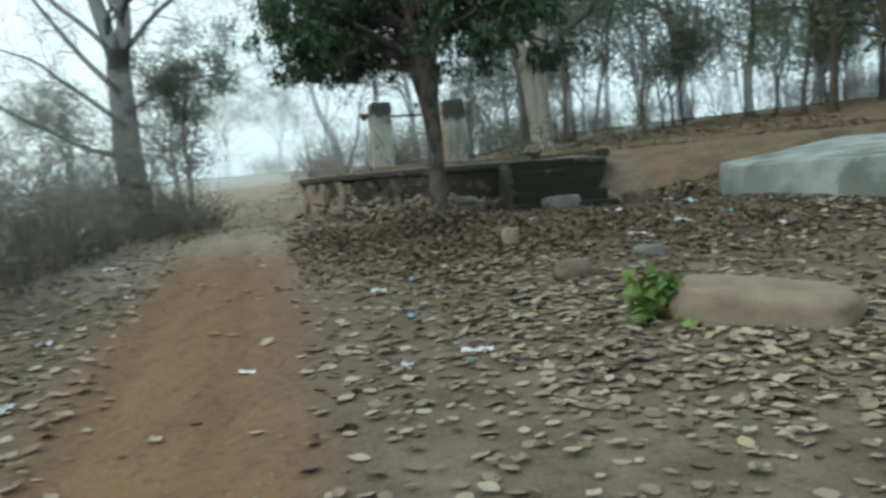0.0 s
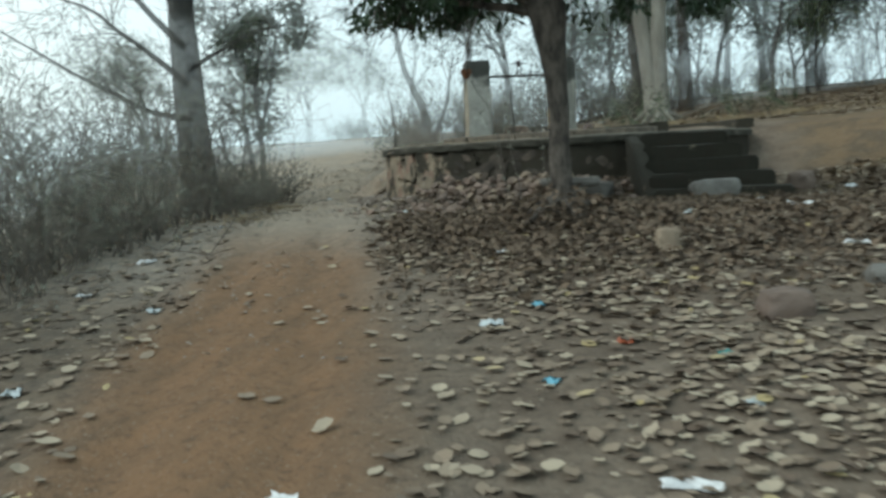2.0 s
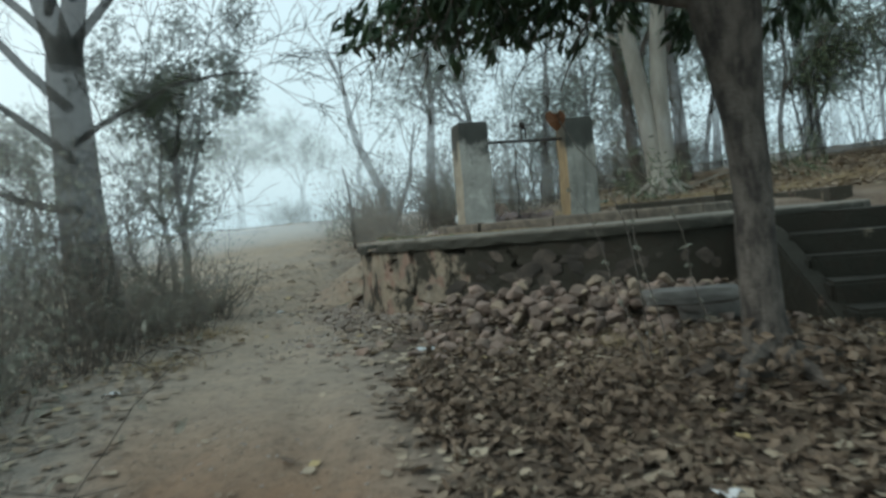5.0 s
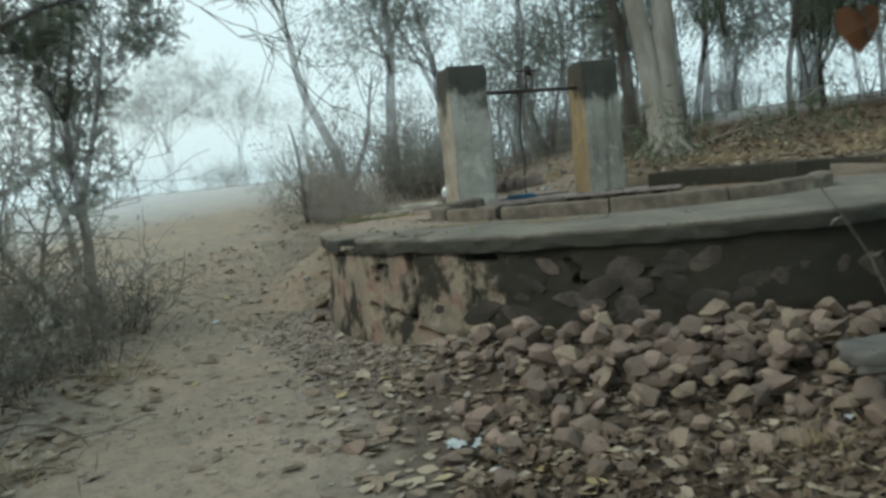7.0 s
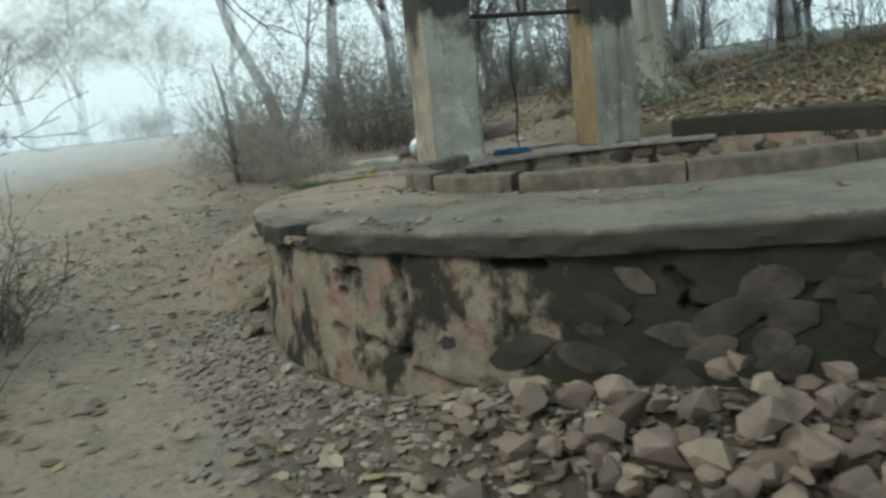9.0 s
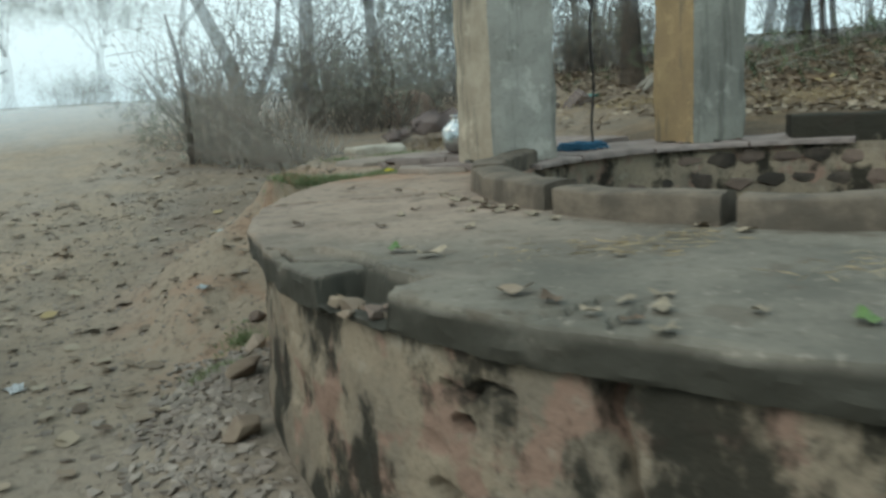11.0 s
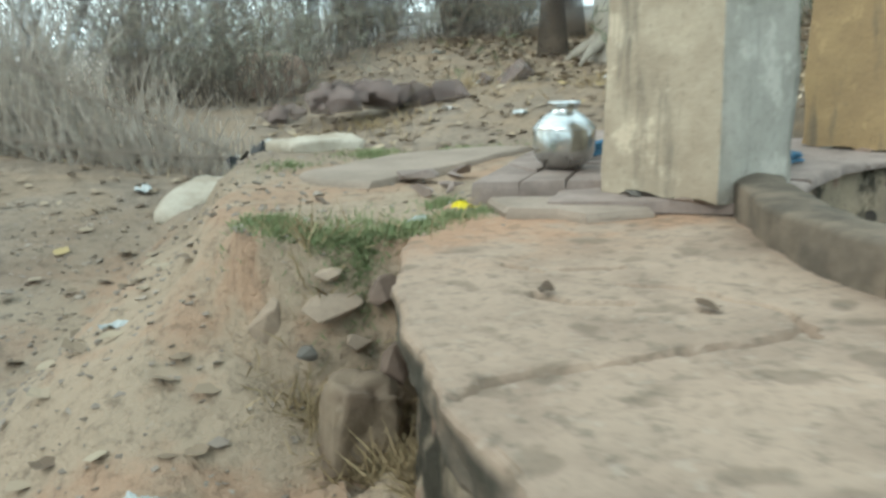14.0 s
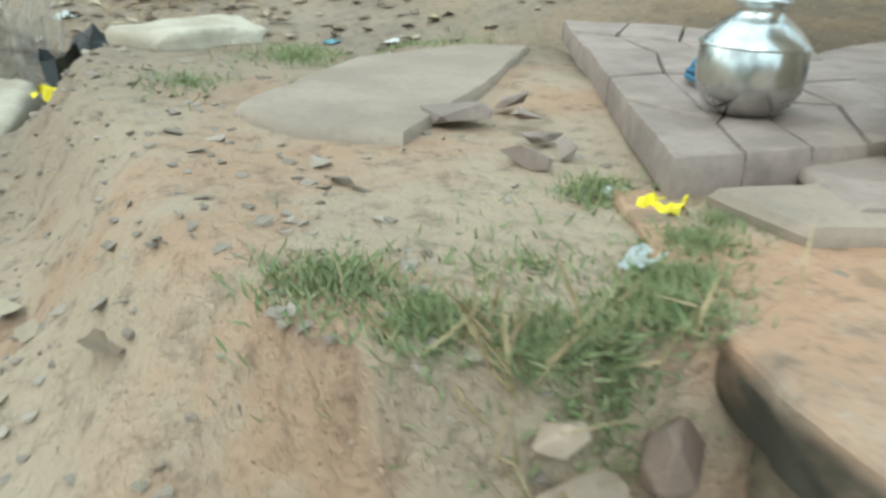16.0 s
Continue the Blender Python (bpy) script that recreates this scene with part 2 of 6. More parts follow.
M = dict(
    earth=ground_material(),
    wall=wall_material("mossy_plaster"),
    inner=wall_material("pale_plaster", 1.25, -0.02),
    wall_stone=simple("plastered_stone", (0.125, 0.098, 0.076), (0.05, 0.043, 0.034), 5, 40, random=0.6),
    deck=deck_material(),
    pillar_a=pillar_material("whitewashed_plaster", (0.39, 0.37, 0.32), (0.29, 0.272, 0.232), 2.0),
    # the same whitewash, lighter and warmer to paint in light on the left side
    pillar_a_lit=pillar_material("lit_whitewash", (0.43, 0.37, 0.28), (0.33, 0.275, 0.205), 2.0),
    pillar_b=pillar_material("limewashed_plaster", (0.30, 0.29, 0.245), (0.225, 0.215, 0.182), 2.0),
    pillar_y=pillar_material("yellow_plaster", (0.33, 0.235, 0.125), (0.27, 0.19, 0.105), 2.05),
    stone_red=simple("red_sandstone", (0.30, 0.215, 0.165), (0.20, 0.15, 0.12), 5, 50, random=0.7),
    stone_dark=simple("dark_red_rock", (0.23, 0.18, 0.16), (0.15, 0.122, 0.112), 4, 40, random=0.5, mist=True),
    stone_grey=simple("grey_stone", (0.215, 0.20, 0.175), (0.135, 0.125, 0.11), 5, 50, random=0.6),
    stone_tan=simple("tan_stone", (0.30, 0.235, 0.165), (0.22, 0.165, 0.12), 4, 45, random=0.4),
    stone_pale=simple("pale_bank_stone", (0.39, 0.305, 0.23), (0.28, 0.215, 0.16), 4, 45, random=0.3),
    stone_rubble=simple("brown_rubble", (0.215, 0.158, 0.118), (0.145, 0.112, 0.09), 5, 45, random=0.5),
    stone_white=simple("limestone", (0.42, 0.38, 0.31), (0.30, 0.26, 0.20), 4, 45),
    gravel=simple("stone_chip", (0.36, 0.31, 0.255), (0.26, 0.215, 0.175), 5, 50, random=0.6, island=True),
    paving=simple("worn_paving", (0.31, 0.25, 0.218), (0.215, 0.172, 0.148), 6, 45, random=0.15),
    apron=simple("dusty_cement", (0.31, 0.25, 0.20), (0.24, 0.195, 0.155), 3, 45),
    kerb=simple("kerb_plaster", (0.17, 0.135, 0.10), (0.085, 0.07, 0.053), 7, 50),
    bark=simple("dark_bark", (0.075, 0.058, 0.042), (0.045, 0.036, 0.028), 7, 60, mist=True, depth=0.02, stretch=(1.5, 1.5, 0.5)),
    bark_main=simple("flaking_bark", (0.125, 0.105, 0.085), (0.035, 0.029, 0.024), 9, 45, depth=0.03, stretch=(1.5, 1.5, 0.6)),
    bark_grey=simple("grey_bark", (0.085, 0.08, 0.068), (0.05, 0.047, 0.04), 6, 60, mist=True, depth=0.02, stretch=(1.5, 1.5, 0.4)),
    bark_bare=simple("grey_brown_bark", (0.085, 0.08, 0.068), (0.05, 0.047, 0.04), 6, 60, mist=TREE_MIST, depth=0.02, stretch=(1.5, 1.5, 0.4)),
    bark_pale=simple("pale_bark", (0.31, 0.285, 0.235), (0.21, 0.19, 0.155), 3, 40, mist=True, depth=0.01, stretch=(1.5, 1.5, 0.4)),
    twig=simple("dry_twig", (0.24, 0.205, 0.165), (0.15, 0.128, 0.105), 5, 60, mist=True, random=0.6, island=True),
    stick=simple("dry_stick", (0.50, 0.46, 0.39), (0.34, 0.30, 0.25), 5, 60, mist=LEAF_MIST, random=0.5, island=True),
    leaf_main=leaf_material("dark_green_leaf", (0.020, 0.040, 0.018), (0.042, 0.070, 0.028), 0.45, False),
    leaf_tree=leaf_material("dull_green_leaf", (0.055, 0.075, 0.038), (0.10, 0.115, 0.06)),
    leaf_olive=leaf_material("olive_leaf", (0.085, 0.095, 0.05), (0.135, 0.13, 0.075), 0.6, FAR_MIST),
    # shrub leaf paled so that its colour carries some haze
    leaf_bush=leaf_material("hazed_shrub_leaf", (0.19, 0.205, 0.16), (0.30, 0.29, 0.225), 0.8),
    leaf_plant=leaf_material("fresh_green_leaf", (0.075, 0.14, 0.028), (0.15, 0.20, 0.05), 0.5, False),
    grass=leaf_material("grass_blade", (0.13, 0.19, 0.08), (0.27, 0.28, 0.15), 0.7, False),
    straw=leaf_material("dry_straw", (0.36, 0.28, 0.16), (0.24, 0.18, 0.105), 0.8, False),
    metal=None, iron=None,
)


def litter_leaf_material():
    s = Mat("dead_leaf", 0.75, spec=0.25)
    r = s.random(True)
    c = s.mix(s.ramp(r, 0.0, 0.45), (0.115, 0.083, 0.058), (0.225, 0.172, 0.12))
    c = s.mix(s.ramp(r, 0.5, 0.95), c, (0.36, 0.30, 0.215))
    c = s.mix(s.ramp(r, 0.955, 0.99), c, (0.35, 0.27, 0.13))
    return s.done(c, [(s.noise(60, 3), 0.4, 0.004)])


def concrete_material():
    """Pale lime-washed concrete with black weather stains."""
    s = Mat("stained_concrete", 0.88, spec=0.25)
    c = s.mix(s.ramp(s.noise(1.8), 0.38, 0.62), (0.31, 0.335, 0.31), (0.22, 0.24, 0.22))
    c = s.mix(s.math("MULTIPLY", s.ramp(s.noise(1.15, 5, 0.6, off=6.0), 0.5, 0.6), 0.75), c, (0.10, 0.105, 0.09))
    c = s.mix(s.math("MULTIPLY", s.ramp(s.noise(7.0, 5, 0.7, off=2.0), 0.55, 0.7), 0.5), c, (0.16, 0.155, 0.13))
    f = s.noise(42, 4, 0.7)
    return s.done(s.mix(s.math("MULTIPLY", s.ramp(f, 0.5, 0.75), 0.3), c, (0.12, 0.12, 0.10)), [(s.noise(6, 6, 0.65), 0.5, 0.02), (f, 0.5, 0.005)])


M["concrete"] = concrete_material()
M["dead_leaf"] = litter_leaf_material()
# brown dead leaf, darkened further to hold the tree's shade
M["mulch"] = leaf_material("shaded_dead_leaf", (0.07, 0.05, 0.034), (0.185, 0.135, 0.092), 0.8, False)


def steel():
    s = Mat("dented_aluminium", 0.28, 1.0, spec=0.5)
    n = s.noise(12, 4)
    s.l.new(s.math("ADD", s.math("MULTIPLY", s.noise(8, 3), 0.22), 0.14), s.b.inputs["Roughness"])
    return s.done(s.mix(s.ramp(n, 0.4, 0.7), (0.62, 0.64, 0.63), (0.45, 0.46, 0.45)), [(s.noise(7, 1), 0.08, 0.01)])


M["metal"] = steel()
M["iron"] = simple("rusted_iron", (0.06, 0.045, 0.038), (0.035, 0.03, 0.028), 20, 120, rough=0.7, metal=0.5)


def plain(name, c, rough=0.5, spec=0.4, var=0.75):
    return simple(name, c, tuple(v * var for v in c), 14, 90, rough=rough, bump=0.2, depth=0.003, spec=spec)


M["plastic_white"] = plain("white_plastic", (0.66, 0.66, 0.64))
M["plastic_clear"] = plain("cloudy_plastic", (0.46, 0.50, 0.49), 0.35)
M["plastic_blue"] = plain("blue_plastic", (0.12, 0.34, 0.42), 0.4)
M["plastic_teal"] = plain("teal_plastic", (0.05, 0.22, 0.20), 0.4)
M["plastic_yellow"] = plain("yellow_cloth", (0.72, 0.60, 0.03), 0.7, var=0.85)
M["plastic_red"] = plain("orange_wrapper", (0.45, 0.12, 0.05), 0.45)
M["plastic_black"] = plain("black_plastic", (0.02, 0.022, 0.022), 0.5)
M["rope_blue"] = plain("blue_rope", (0.05, 0.16, 0.26), 0.8)
M["rope_dark"] = plain("dark_rope", (0.035, 0.032, 0.03), 0.9)
M["leaf_orange"] = plain("russet_leaf", (0.17, 0.065, 0.02), 0.6)
M["leaf_green"] = plain("green_leaf", (0.10, 0.17, 0.04), 0.5)
M["water"] = plain("well_water", (0.01, 0.012, 0.01), 0.05, 0.5)

# ---- building helpers ----
def mesh_of(name, verts, faces, smooth=False):
    me = bpy.data.meshes.new(name)
    me.from_pydata(np.asarray(verts, float).reshape(-1, 3).tolist(), [], [list(map(int, f)) for f in faces])
    if smooth:
        me.shade_smooth()
        if smooth != 2:
            me.set_sharp_from_angle(angle=radians(50 if smooth is True else smooth))
    me.update()
    return me


def part(name, mesh, material, parent=None, label=""):
    """Links a mesh or bmesh as ONE mesh object, under a thing or under a part."""
    if isinstance(mesh, bmesh.types.BMesh):
        me = bpy.data.meshes.new(name)
        mesh.to_mesh(me)
        mesh.free()
        mesh = me
    if material is not None and not mesh.materials:
        mesh.materials.append(material)
    ob = new(name, mesh)
    if parent is not None:
        ob.parent = parent
    if label:
        tagged(ob, label)
    return ob


def thing(name, label, category, at=(0, 0, 0), group="", kind="", rz=0.0):
    ob = new(name)
    ob.empty_display_size = 0.1
    ob.matrix_basis = pose(*at, 0, 0, rz)
    return tagged(ob, label, category, group, kind)


def grid_faces(nu, nv, wrap=False):
    """Quads of a grid of nu rows by nv columns."""
    i, j = np.meshgrid(np.arange(nu - (0 if wrap else 1)), np.arange(nv - 1), indexing="ij")
    a = i * nv + j
    b = ((i + 1) % nu) * nv + j
    return np.stack([a, b, b + 1, a + 1], -1).reshape(-1, 4)


def fbm(x, y, seed=0.0, octaves=4):
    """Cheap smooth noise on arrays, from sums of rotated waves."""
    out, amp, f = np.zeros_like(x, float), 1.0, 1.0
    rs = np.random.RandomState(int(seed * 10) + 7)
    for _ in range(octaves):
        for _ in range(3):
            a, p, q = rs.uniform(0, 6.283, 3)
            out += amp * np.sin(f * (x * np.cos(a) + y * np.sin(a)) + p) * np.cos(0.7 * f * (y * np.cos(a) - x * np.sin(a)) + q) / 3
        amp, f = amp * 0.55, f * 2.13
    return out


def tubes(paths, sides=6):
    """Tapered tubes along paths of (point, radius); one vertex and face list."""
    verts, faces, at = [], [], 0
    for path in paths:
        pts = np.array([p for p, _ in path], float)
        rad = np.array([r for _, r in path], float)
        tan = np.gradient(pts, axis=0)
        tan /= np.linalg.norm(tan, axis=1)[:, None] + 1e-9
        up = np.array((0.31, 0.17, 0.93)) if abs(tan[0][2]) < 0.8 else np.array((0.9, 0.3, 0.1))
        u = np.cross(tan, up)
        u /= np.linalg.norm(u, axis=1)[:, None] + 1e-9
        v = np.cross(tan, u)
        ang = np.arange(sides) * 2 * math.pi / sides
        ring = pts[:, None] + rad[:, None, None] * (np.cos(ang)[None, :, None] * u[:, None] + np.sin(ang)[None, :, None] * v[:, None])
        verts.append(ring.reshape(-1, 3))
        n = len(pts)
        i, j = np.meshgrid(np.arange(n - 1), np.arange(sides), indexing="ij")
        k = (j + 1) % sides
        faces.append((np.stack([i * sides + j, i * sides + k, (i + 1) * sides + k, (i + 1) * sides + j], -1) + at).reshape(-1, 4))
        at += n * sides
    return np.concatenate(verts), np.concatenate(faces)


def blades(points, along, length, width, rs, curl=0.25):
    """Pointed leaves, each a folded, curled strip of four faces, from their stalks along the given directions."""
    n = len(points)
    along = along / (np.linalg.norm(along, axis=1)[:, None] + 1e-9)
    side = np.cross(along, rs.normal(size=(n, 3)))
    side /= np.linalg.norm(side, axis=1)[:, None] + 1e-9
    nor = np.cross(side, along)
    L = (length * rs.uniform(0.7, 1.25, n))[:, None]
    W = (width * rs.uniform(0.7, 1.2, n))[:, None]
    bend = (curl * rs.uniform(-0.4, 1.0, n))[:, None] * L
    base, tip = points, points + along * L + nor * bend * 0.9
    mid = points + along * L * 0.45 - nor * bend * 0.25
    v = np.stack([base, mid + side * W * 0.5, tip, mid - side * W * 0.5, mid - nor * W * 0.18], 1).reshape(-1, 3)
    k = np.arange(n)[:, None] * 5
    f = np.concatenate([k + np.array([[0, 1, 4]]), k + np.array([[1, 2, 4]]), k + np.array([[2, 3, 4]]), k + np.array([[3, 0, 4]])])
    return v, f


def rock_mesh(name, seed, flat=0.6, points=15):
    rs = random.Random(seed)
    bm = bmesh.new()
    for _ in range(points):
        d = Vector((rs.gauss(0, 1), rs.gauss(0, 1), rs.gauss(0, 1))).normalized()
        bm.verts.new((d.x * rs.uniform(0.8, 1.0), d.y * rs.uniform(0.65, 0.85), d.z * flat * rs.uniform(0.8, 1.0)))
    res = bmesh.ops.convex_hull(bm, input=bm.verts)
    bmesh.ops.delete(bm, geom=[g for g in res["geom_interior"] if isinstance(g, bmesh.types.BMVert)], context="VERTS")
    me = bpy.data.meshes.new(name)
    bm.to_mesh(me)
    bm.free()
    return me


def boulder_mesh(name, size, seed, rough=0.22, sub=4, flat_top=0.0):
    """A weathered stone: a rounded lump with broad facets and pits."""
    bm = bmesh.new()
    bmesh.ops.create_icosphere(bm, subdivisions=sub, radius=1.0)
    for v in bm.verts:
        d = v.co.normalized()
        k = 1 + 1.3 * rough * noise.noise(d * 1.6 + Vector((seed, 0, 0))) + 0.9 * rough * abs(noise.noise(d * 3.2 + Vector((0, seed, 0))))
        k += 0.35 * rough * noise.noise(d * 13 + Vector((0, 0, seed)))
        p = d * k
        p = Vector((0.8 * math.tanh(p.x * 1.25), 0.78 * math.tanh(p.y * 1.25), 0.7 * math.tanh(p.z * 1.25)))
        if flat_top:
            p.z = min(p.z, flat_top + 0.06 * noise.noise(d * 3 + Vector((seed, seed, 0))))
        v.co = Vector((p.x * size[0] / 0.8, p.y * size[1] / 0.78, p.z * size[2] / 0.7)) * 0.5
    for f in bm.faces:
        f.smooth = True
    return bm


# ---- the lie of the land ----
WELL, DECK, R_OUT, TOP = (0.10, 13.75), (0.30, 13.65), 2.95, 0.92


def sstep(a, b, x):
    t = np.clip((x - a) / (b - a), 0, 1)
    return t * t * (3 - 2 * t)


def seg_dist(x, y, a, b):
    ax, ay, bx, by = *a, *b
    t = np.clip(((x - ax) * (bx - ax) + (y - ay) * (by - ay)) / ((bx - ax) ** 2 + (by - ay) ** 2), 0, 1)
    return np.hypot(x - ax - t * (bx - ax), y - ay - t * (by - ay))


def ground_z(x, y, rough=True):
    x, y = np.asarray(x, float), np.asarray(y, float)
    z = np.interp(y, [-400, -20, -2, 0, 2.5, 4.8, 6.6, 7.8, 9.2, 14, 18, 22.6, 28, 40, 400], [-8, -2.2, -0.85, -0.67, -0.47, -0.29, -0.10, 0.02, 0.05, 0.08, 0.62, 1.0, 1.62, 1.9, 2.2])
    s = 0.5 * x + 0.866 * (y - 13.0)
    hill = np.interp(s, [-60, -4, 0, 1.2, 2.6, 4, 7, 14, 17, 30, 60, 300], [-30, -1.0, 0.06, 0.3, 0.95, 1.08, 1.22, 2.0, 2.4, 3.0, 3.4, 4.0])
    w = sstep(-2.2, 0.4, x)
    z = z + w * np.maximum(hill - z, 0) * sstep(8.5, 11, y)
    z = z + 0.10 * sstep(0.3, 2.5, x) * sstep(5.0, 7.5, y) * (1 - sstep(9, 11, y))
    # the earth bank behind the platform's west end
    d = np.minimum(seg_dist(x, y, (-2.2, 15.12), (-1.5, 16.6)), seg_dist(x, y, (-2.52, 15.25), (-2.33, 17.05)))
    d = d + 0.10 * fbm(x * 3.2, y * 3.2, 2)
    south = sstep(-3.35, -2.65, x + 0.12 * fbm(x * 5, y * 5, 6)) * (1 - sstep(15.1, 15.35, y))
    gentle = 0.90 - 0.30 * sstep(0.40, 0.78, d) - 0.60 * sstep(0.7, 1.7, d)
    sheer = 0.90 - 0.52 * sstep(0.37, 0.50, d) - 0.32 * sstep(0.5, 1.2, d)
    bank = gentle + (sheer - gentle) * south
    z = np.where(d < 2.2, np.maximum(z, bank), z)
    # a low heap of earth and rubble along the foot of the wall
    r = np.hypot(x - DECK[0], y - DECK[1])
    ang = np.degrees(np.arctan2(y - DECK[1], x - DECK[0])) % 360
    foot = sstep(225, 250, ang) * (1 - sstep(300, 325, ang))
    z = z + foot * 0.26 * np.exp(-((r - 3.05) / 0.55) ** 2) * (r > 2.0)
    z = z + (1 - foot) * 0.10 * np.exp(-((r - 3.0) / 0.3) ** 2) * (ang > 165) * (ang < 260)
    z = z + 0.12 * np.exp(-(((x - 1.1) / 0.6) ** 2 + ((y - 7.75) / 0.5) ** 2))
    # to the west the ground falls away behind the hedge
    z = z - 1.6 * sstep(0, 14, -(x + 4.6 + 0.25 * (y - 8))) * (1 - sstep(16, 30, y))
    z = z - 9 * sstep(10, 90, -(x + 12))
    if rough:
        near = 1 - sstep(25, 60, np.hypot(x, y - 10))
        z = z + near * (0.022 * fbm(x * 1.7, y * 1.7, 1) + 0.010 * fbm(x * 7, y * 7, 3))
        steep = np.exp(-((d - 0.7) / 0.3) ** 2)
        z = z + steep * 0.05 * fbm(x * 9, y * 9, 5)
        off = x - (1.42 - 0.40 * y)
        z = z - 0.035 * np.exp(-((np.abs(off) - 0.38) / 0.16) ** 2) * (1 - sstep(7, 10, y))
    # the hill is cut back for the concrete block
    cut = sstep(-0.3, 0.15, x - 4.75 - 0.94 * np.maximum(y - 10.1, 0)) * (1 - sstep(12.3, 13.6, y)) * sstep(6, 8, y)
    z = z - cut * np.maximum(z - 0.30, 0)
    # the shaft of the well, under the rim
    z = np.where(np.hypot(x - WELL[0], y - WELL[1]) < 2.0, -3.2, z)
    return z


def gz(x, y):
    return float(ground_z(np.array([x]), np.array([y]))[0])


def graded(lo, a, b, hi, step, growth):
    mid = list(np.arange(a, b + 1e-6, step))
    up, down, d = [mid[-1]], [mid[0]], step
    while up[-1] < hi or down[-1] > lo:
        d *= growth
        up.append(min(hi, up[-1] + d))
        down.append(max(lo, down[-1] - d))
    return np.unique(np.round(down + mid + up, 5))


def build_ground():
    xs, ys = graded(-500, -5.2, 4.8, 500, 0.05, 1.13), graded(-400, -1.5, 17.5, 600, 0.05, 1.13)
    X, Y = np.meshgrid(xs, ys, indexing="ij")
    Z = ground_z(X, Y)
    me = mesh_of("ground", np.stack([X, Y, Z], -1), grid_faces(len(xs), len(ys)), True)
    return tagged(part("ground", me, M["earth"]), "trodden bare earth with a rutted orange track", "ground", kind="structure")


build_ground()

# ---- the well ----
def polyline_dist(u, v, pts):
    d = np.full(u.shape, 9.0)
    for (a, b) in zip(pts, pts[1:]):
        d = np.minimum(d, seg_dist(u, v, a, b))
    return d


def on_deck(theta, f):
    """A place on the deck: f = 0 at the kerb, 1 at the outer edge."""
    c, s = np.cos(theta), np.sin(theta)
    ix, iy = WELL[0] + 1.66 * c, WELL[1] + 1.66 * s
    ox, oy = DECK[0] + R_OUT * c, DECK[1] + R_OUT * s
    return ix + (ox - ix) * f, iy + (oy - iy) * f


DECK_CRACKS = [
    ([(-2.66, 13.62), (-2.56, 13.68), (-2.32, 13.68), (-2.09, 13.68), (-1.92, 13.71)], 0.010, 0.016),
    ([(-1.94, 13.67), (-1.89, 13.80), (-1.98, 14.02), (-2.10, 14.10)], 0.009, 0.014),
    ([(-2.29, 14.36), (-2.22, 14.27), (-2.03, 14.23)], 0.012, 0.014),
    ([(-2.30, 14.12), (-2.27, 14.02), (-2.15, 13.98)], 0.026, 0.016),
    ([(-1.62, 11.27), (-1.70, 11.40), (-1.80, 11.55), (-1.90, 11.66), (-1.99, 11.80)], 0.006, 0.014),
    ([(-1.58, 11.28), (-1.52, 11.42), (-1.43, 11.50)], 0.006, 0.012),
    ([(-2.40, 12.52), (-2.36, 12.46), (-2.32, 12.40), (-2.30, 12.33), (-2.20, 12.31), (-2.14, 12.32), (-2.09, 12.26), (-2.02, 12.12), (-1.92, 11.98)], 0.008, 0.02),
    ([(-1.80, 11.55), (-1.60, 11.50), (-1.50, 11.58)], 0.010, 0.016),
]
WALL_CRACKS = [
    ([(231.2, 0.82), (230.8, 0.74), (230.7, 0.70), (231.3, 0.65), (231.7, 0.58), (231.8, 0.45), (231.6, 0.377), (229.6, 0.36), (227.9, 0.39), (226.6, 0.40)], 0.012, 0.05),
    ([(222.0, 0.70), (223.6, 0.68), (224.2, 0.71), (226.2, 0.715)], 0.008, 0.03),
    ([(222.2, 0.36), (221.4, 0.42), (223.5, 0.40), (225.0, 0.34)], 0.014, 0.05),
    ([(241.0, 0.775), (244.6, 0.765)], 0.014, 0.06),
    ([(255.0, 0.60), (257.0, 0.56), (260.5, 0.55)], 0.012, 0.035),
    ([(254.0, 0.72), (255.5, 0.66), (255.0, 0.60)], 0.012, 0.03),
    ([(232.5, 0.30), (236.5, 0.24), (241.0, 0.22)], 0.012, 0.04),
]


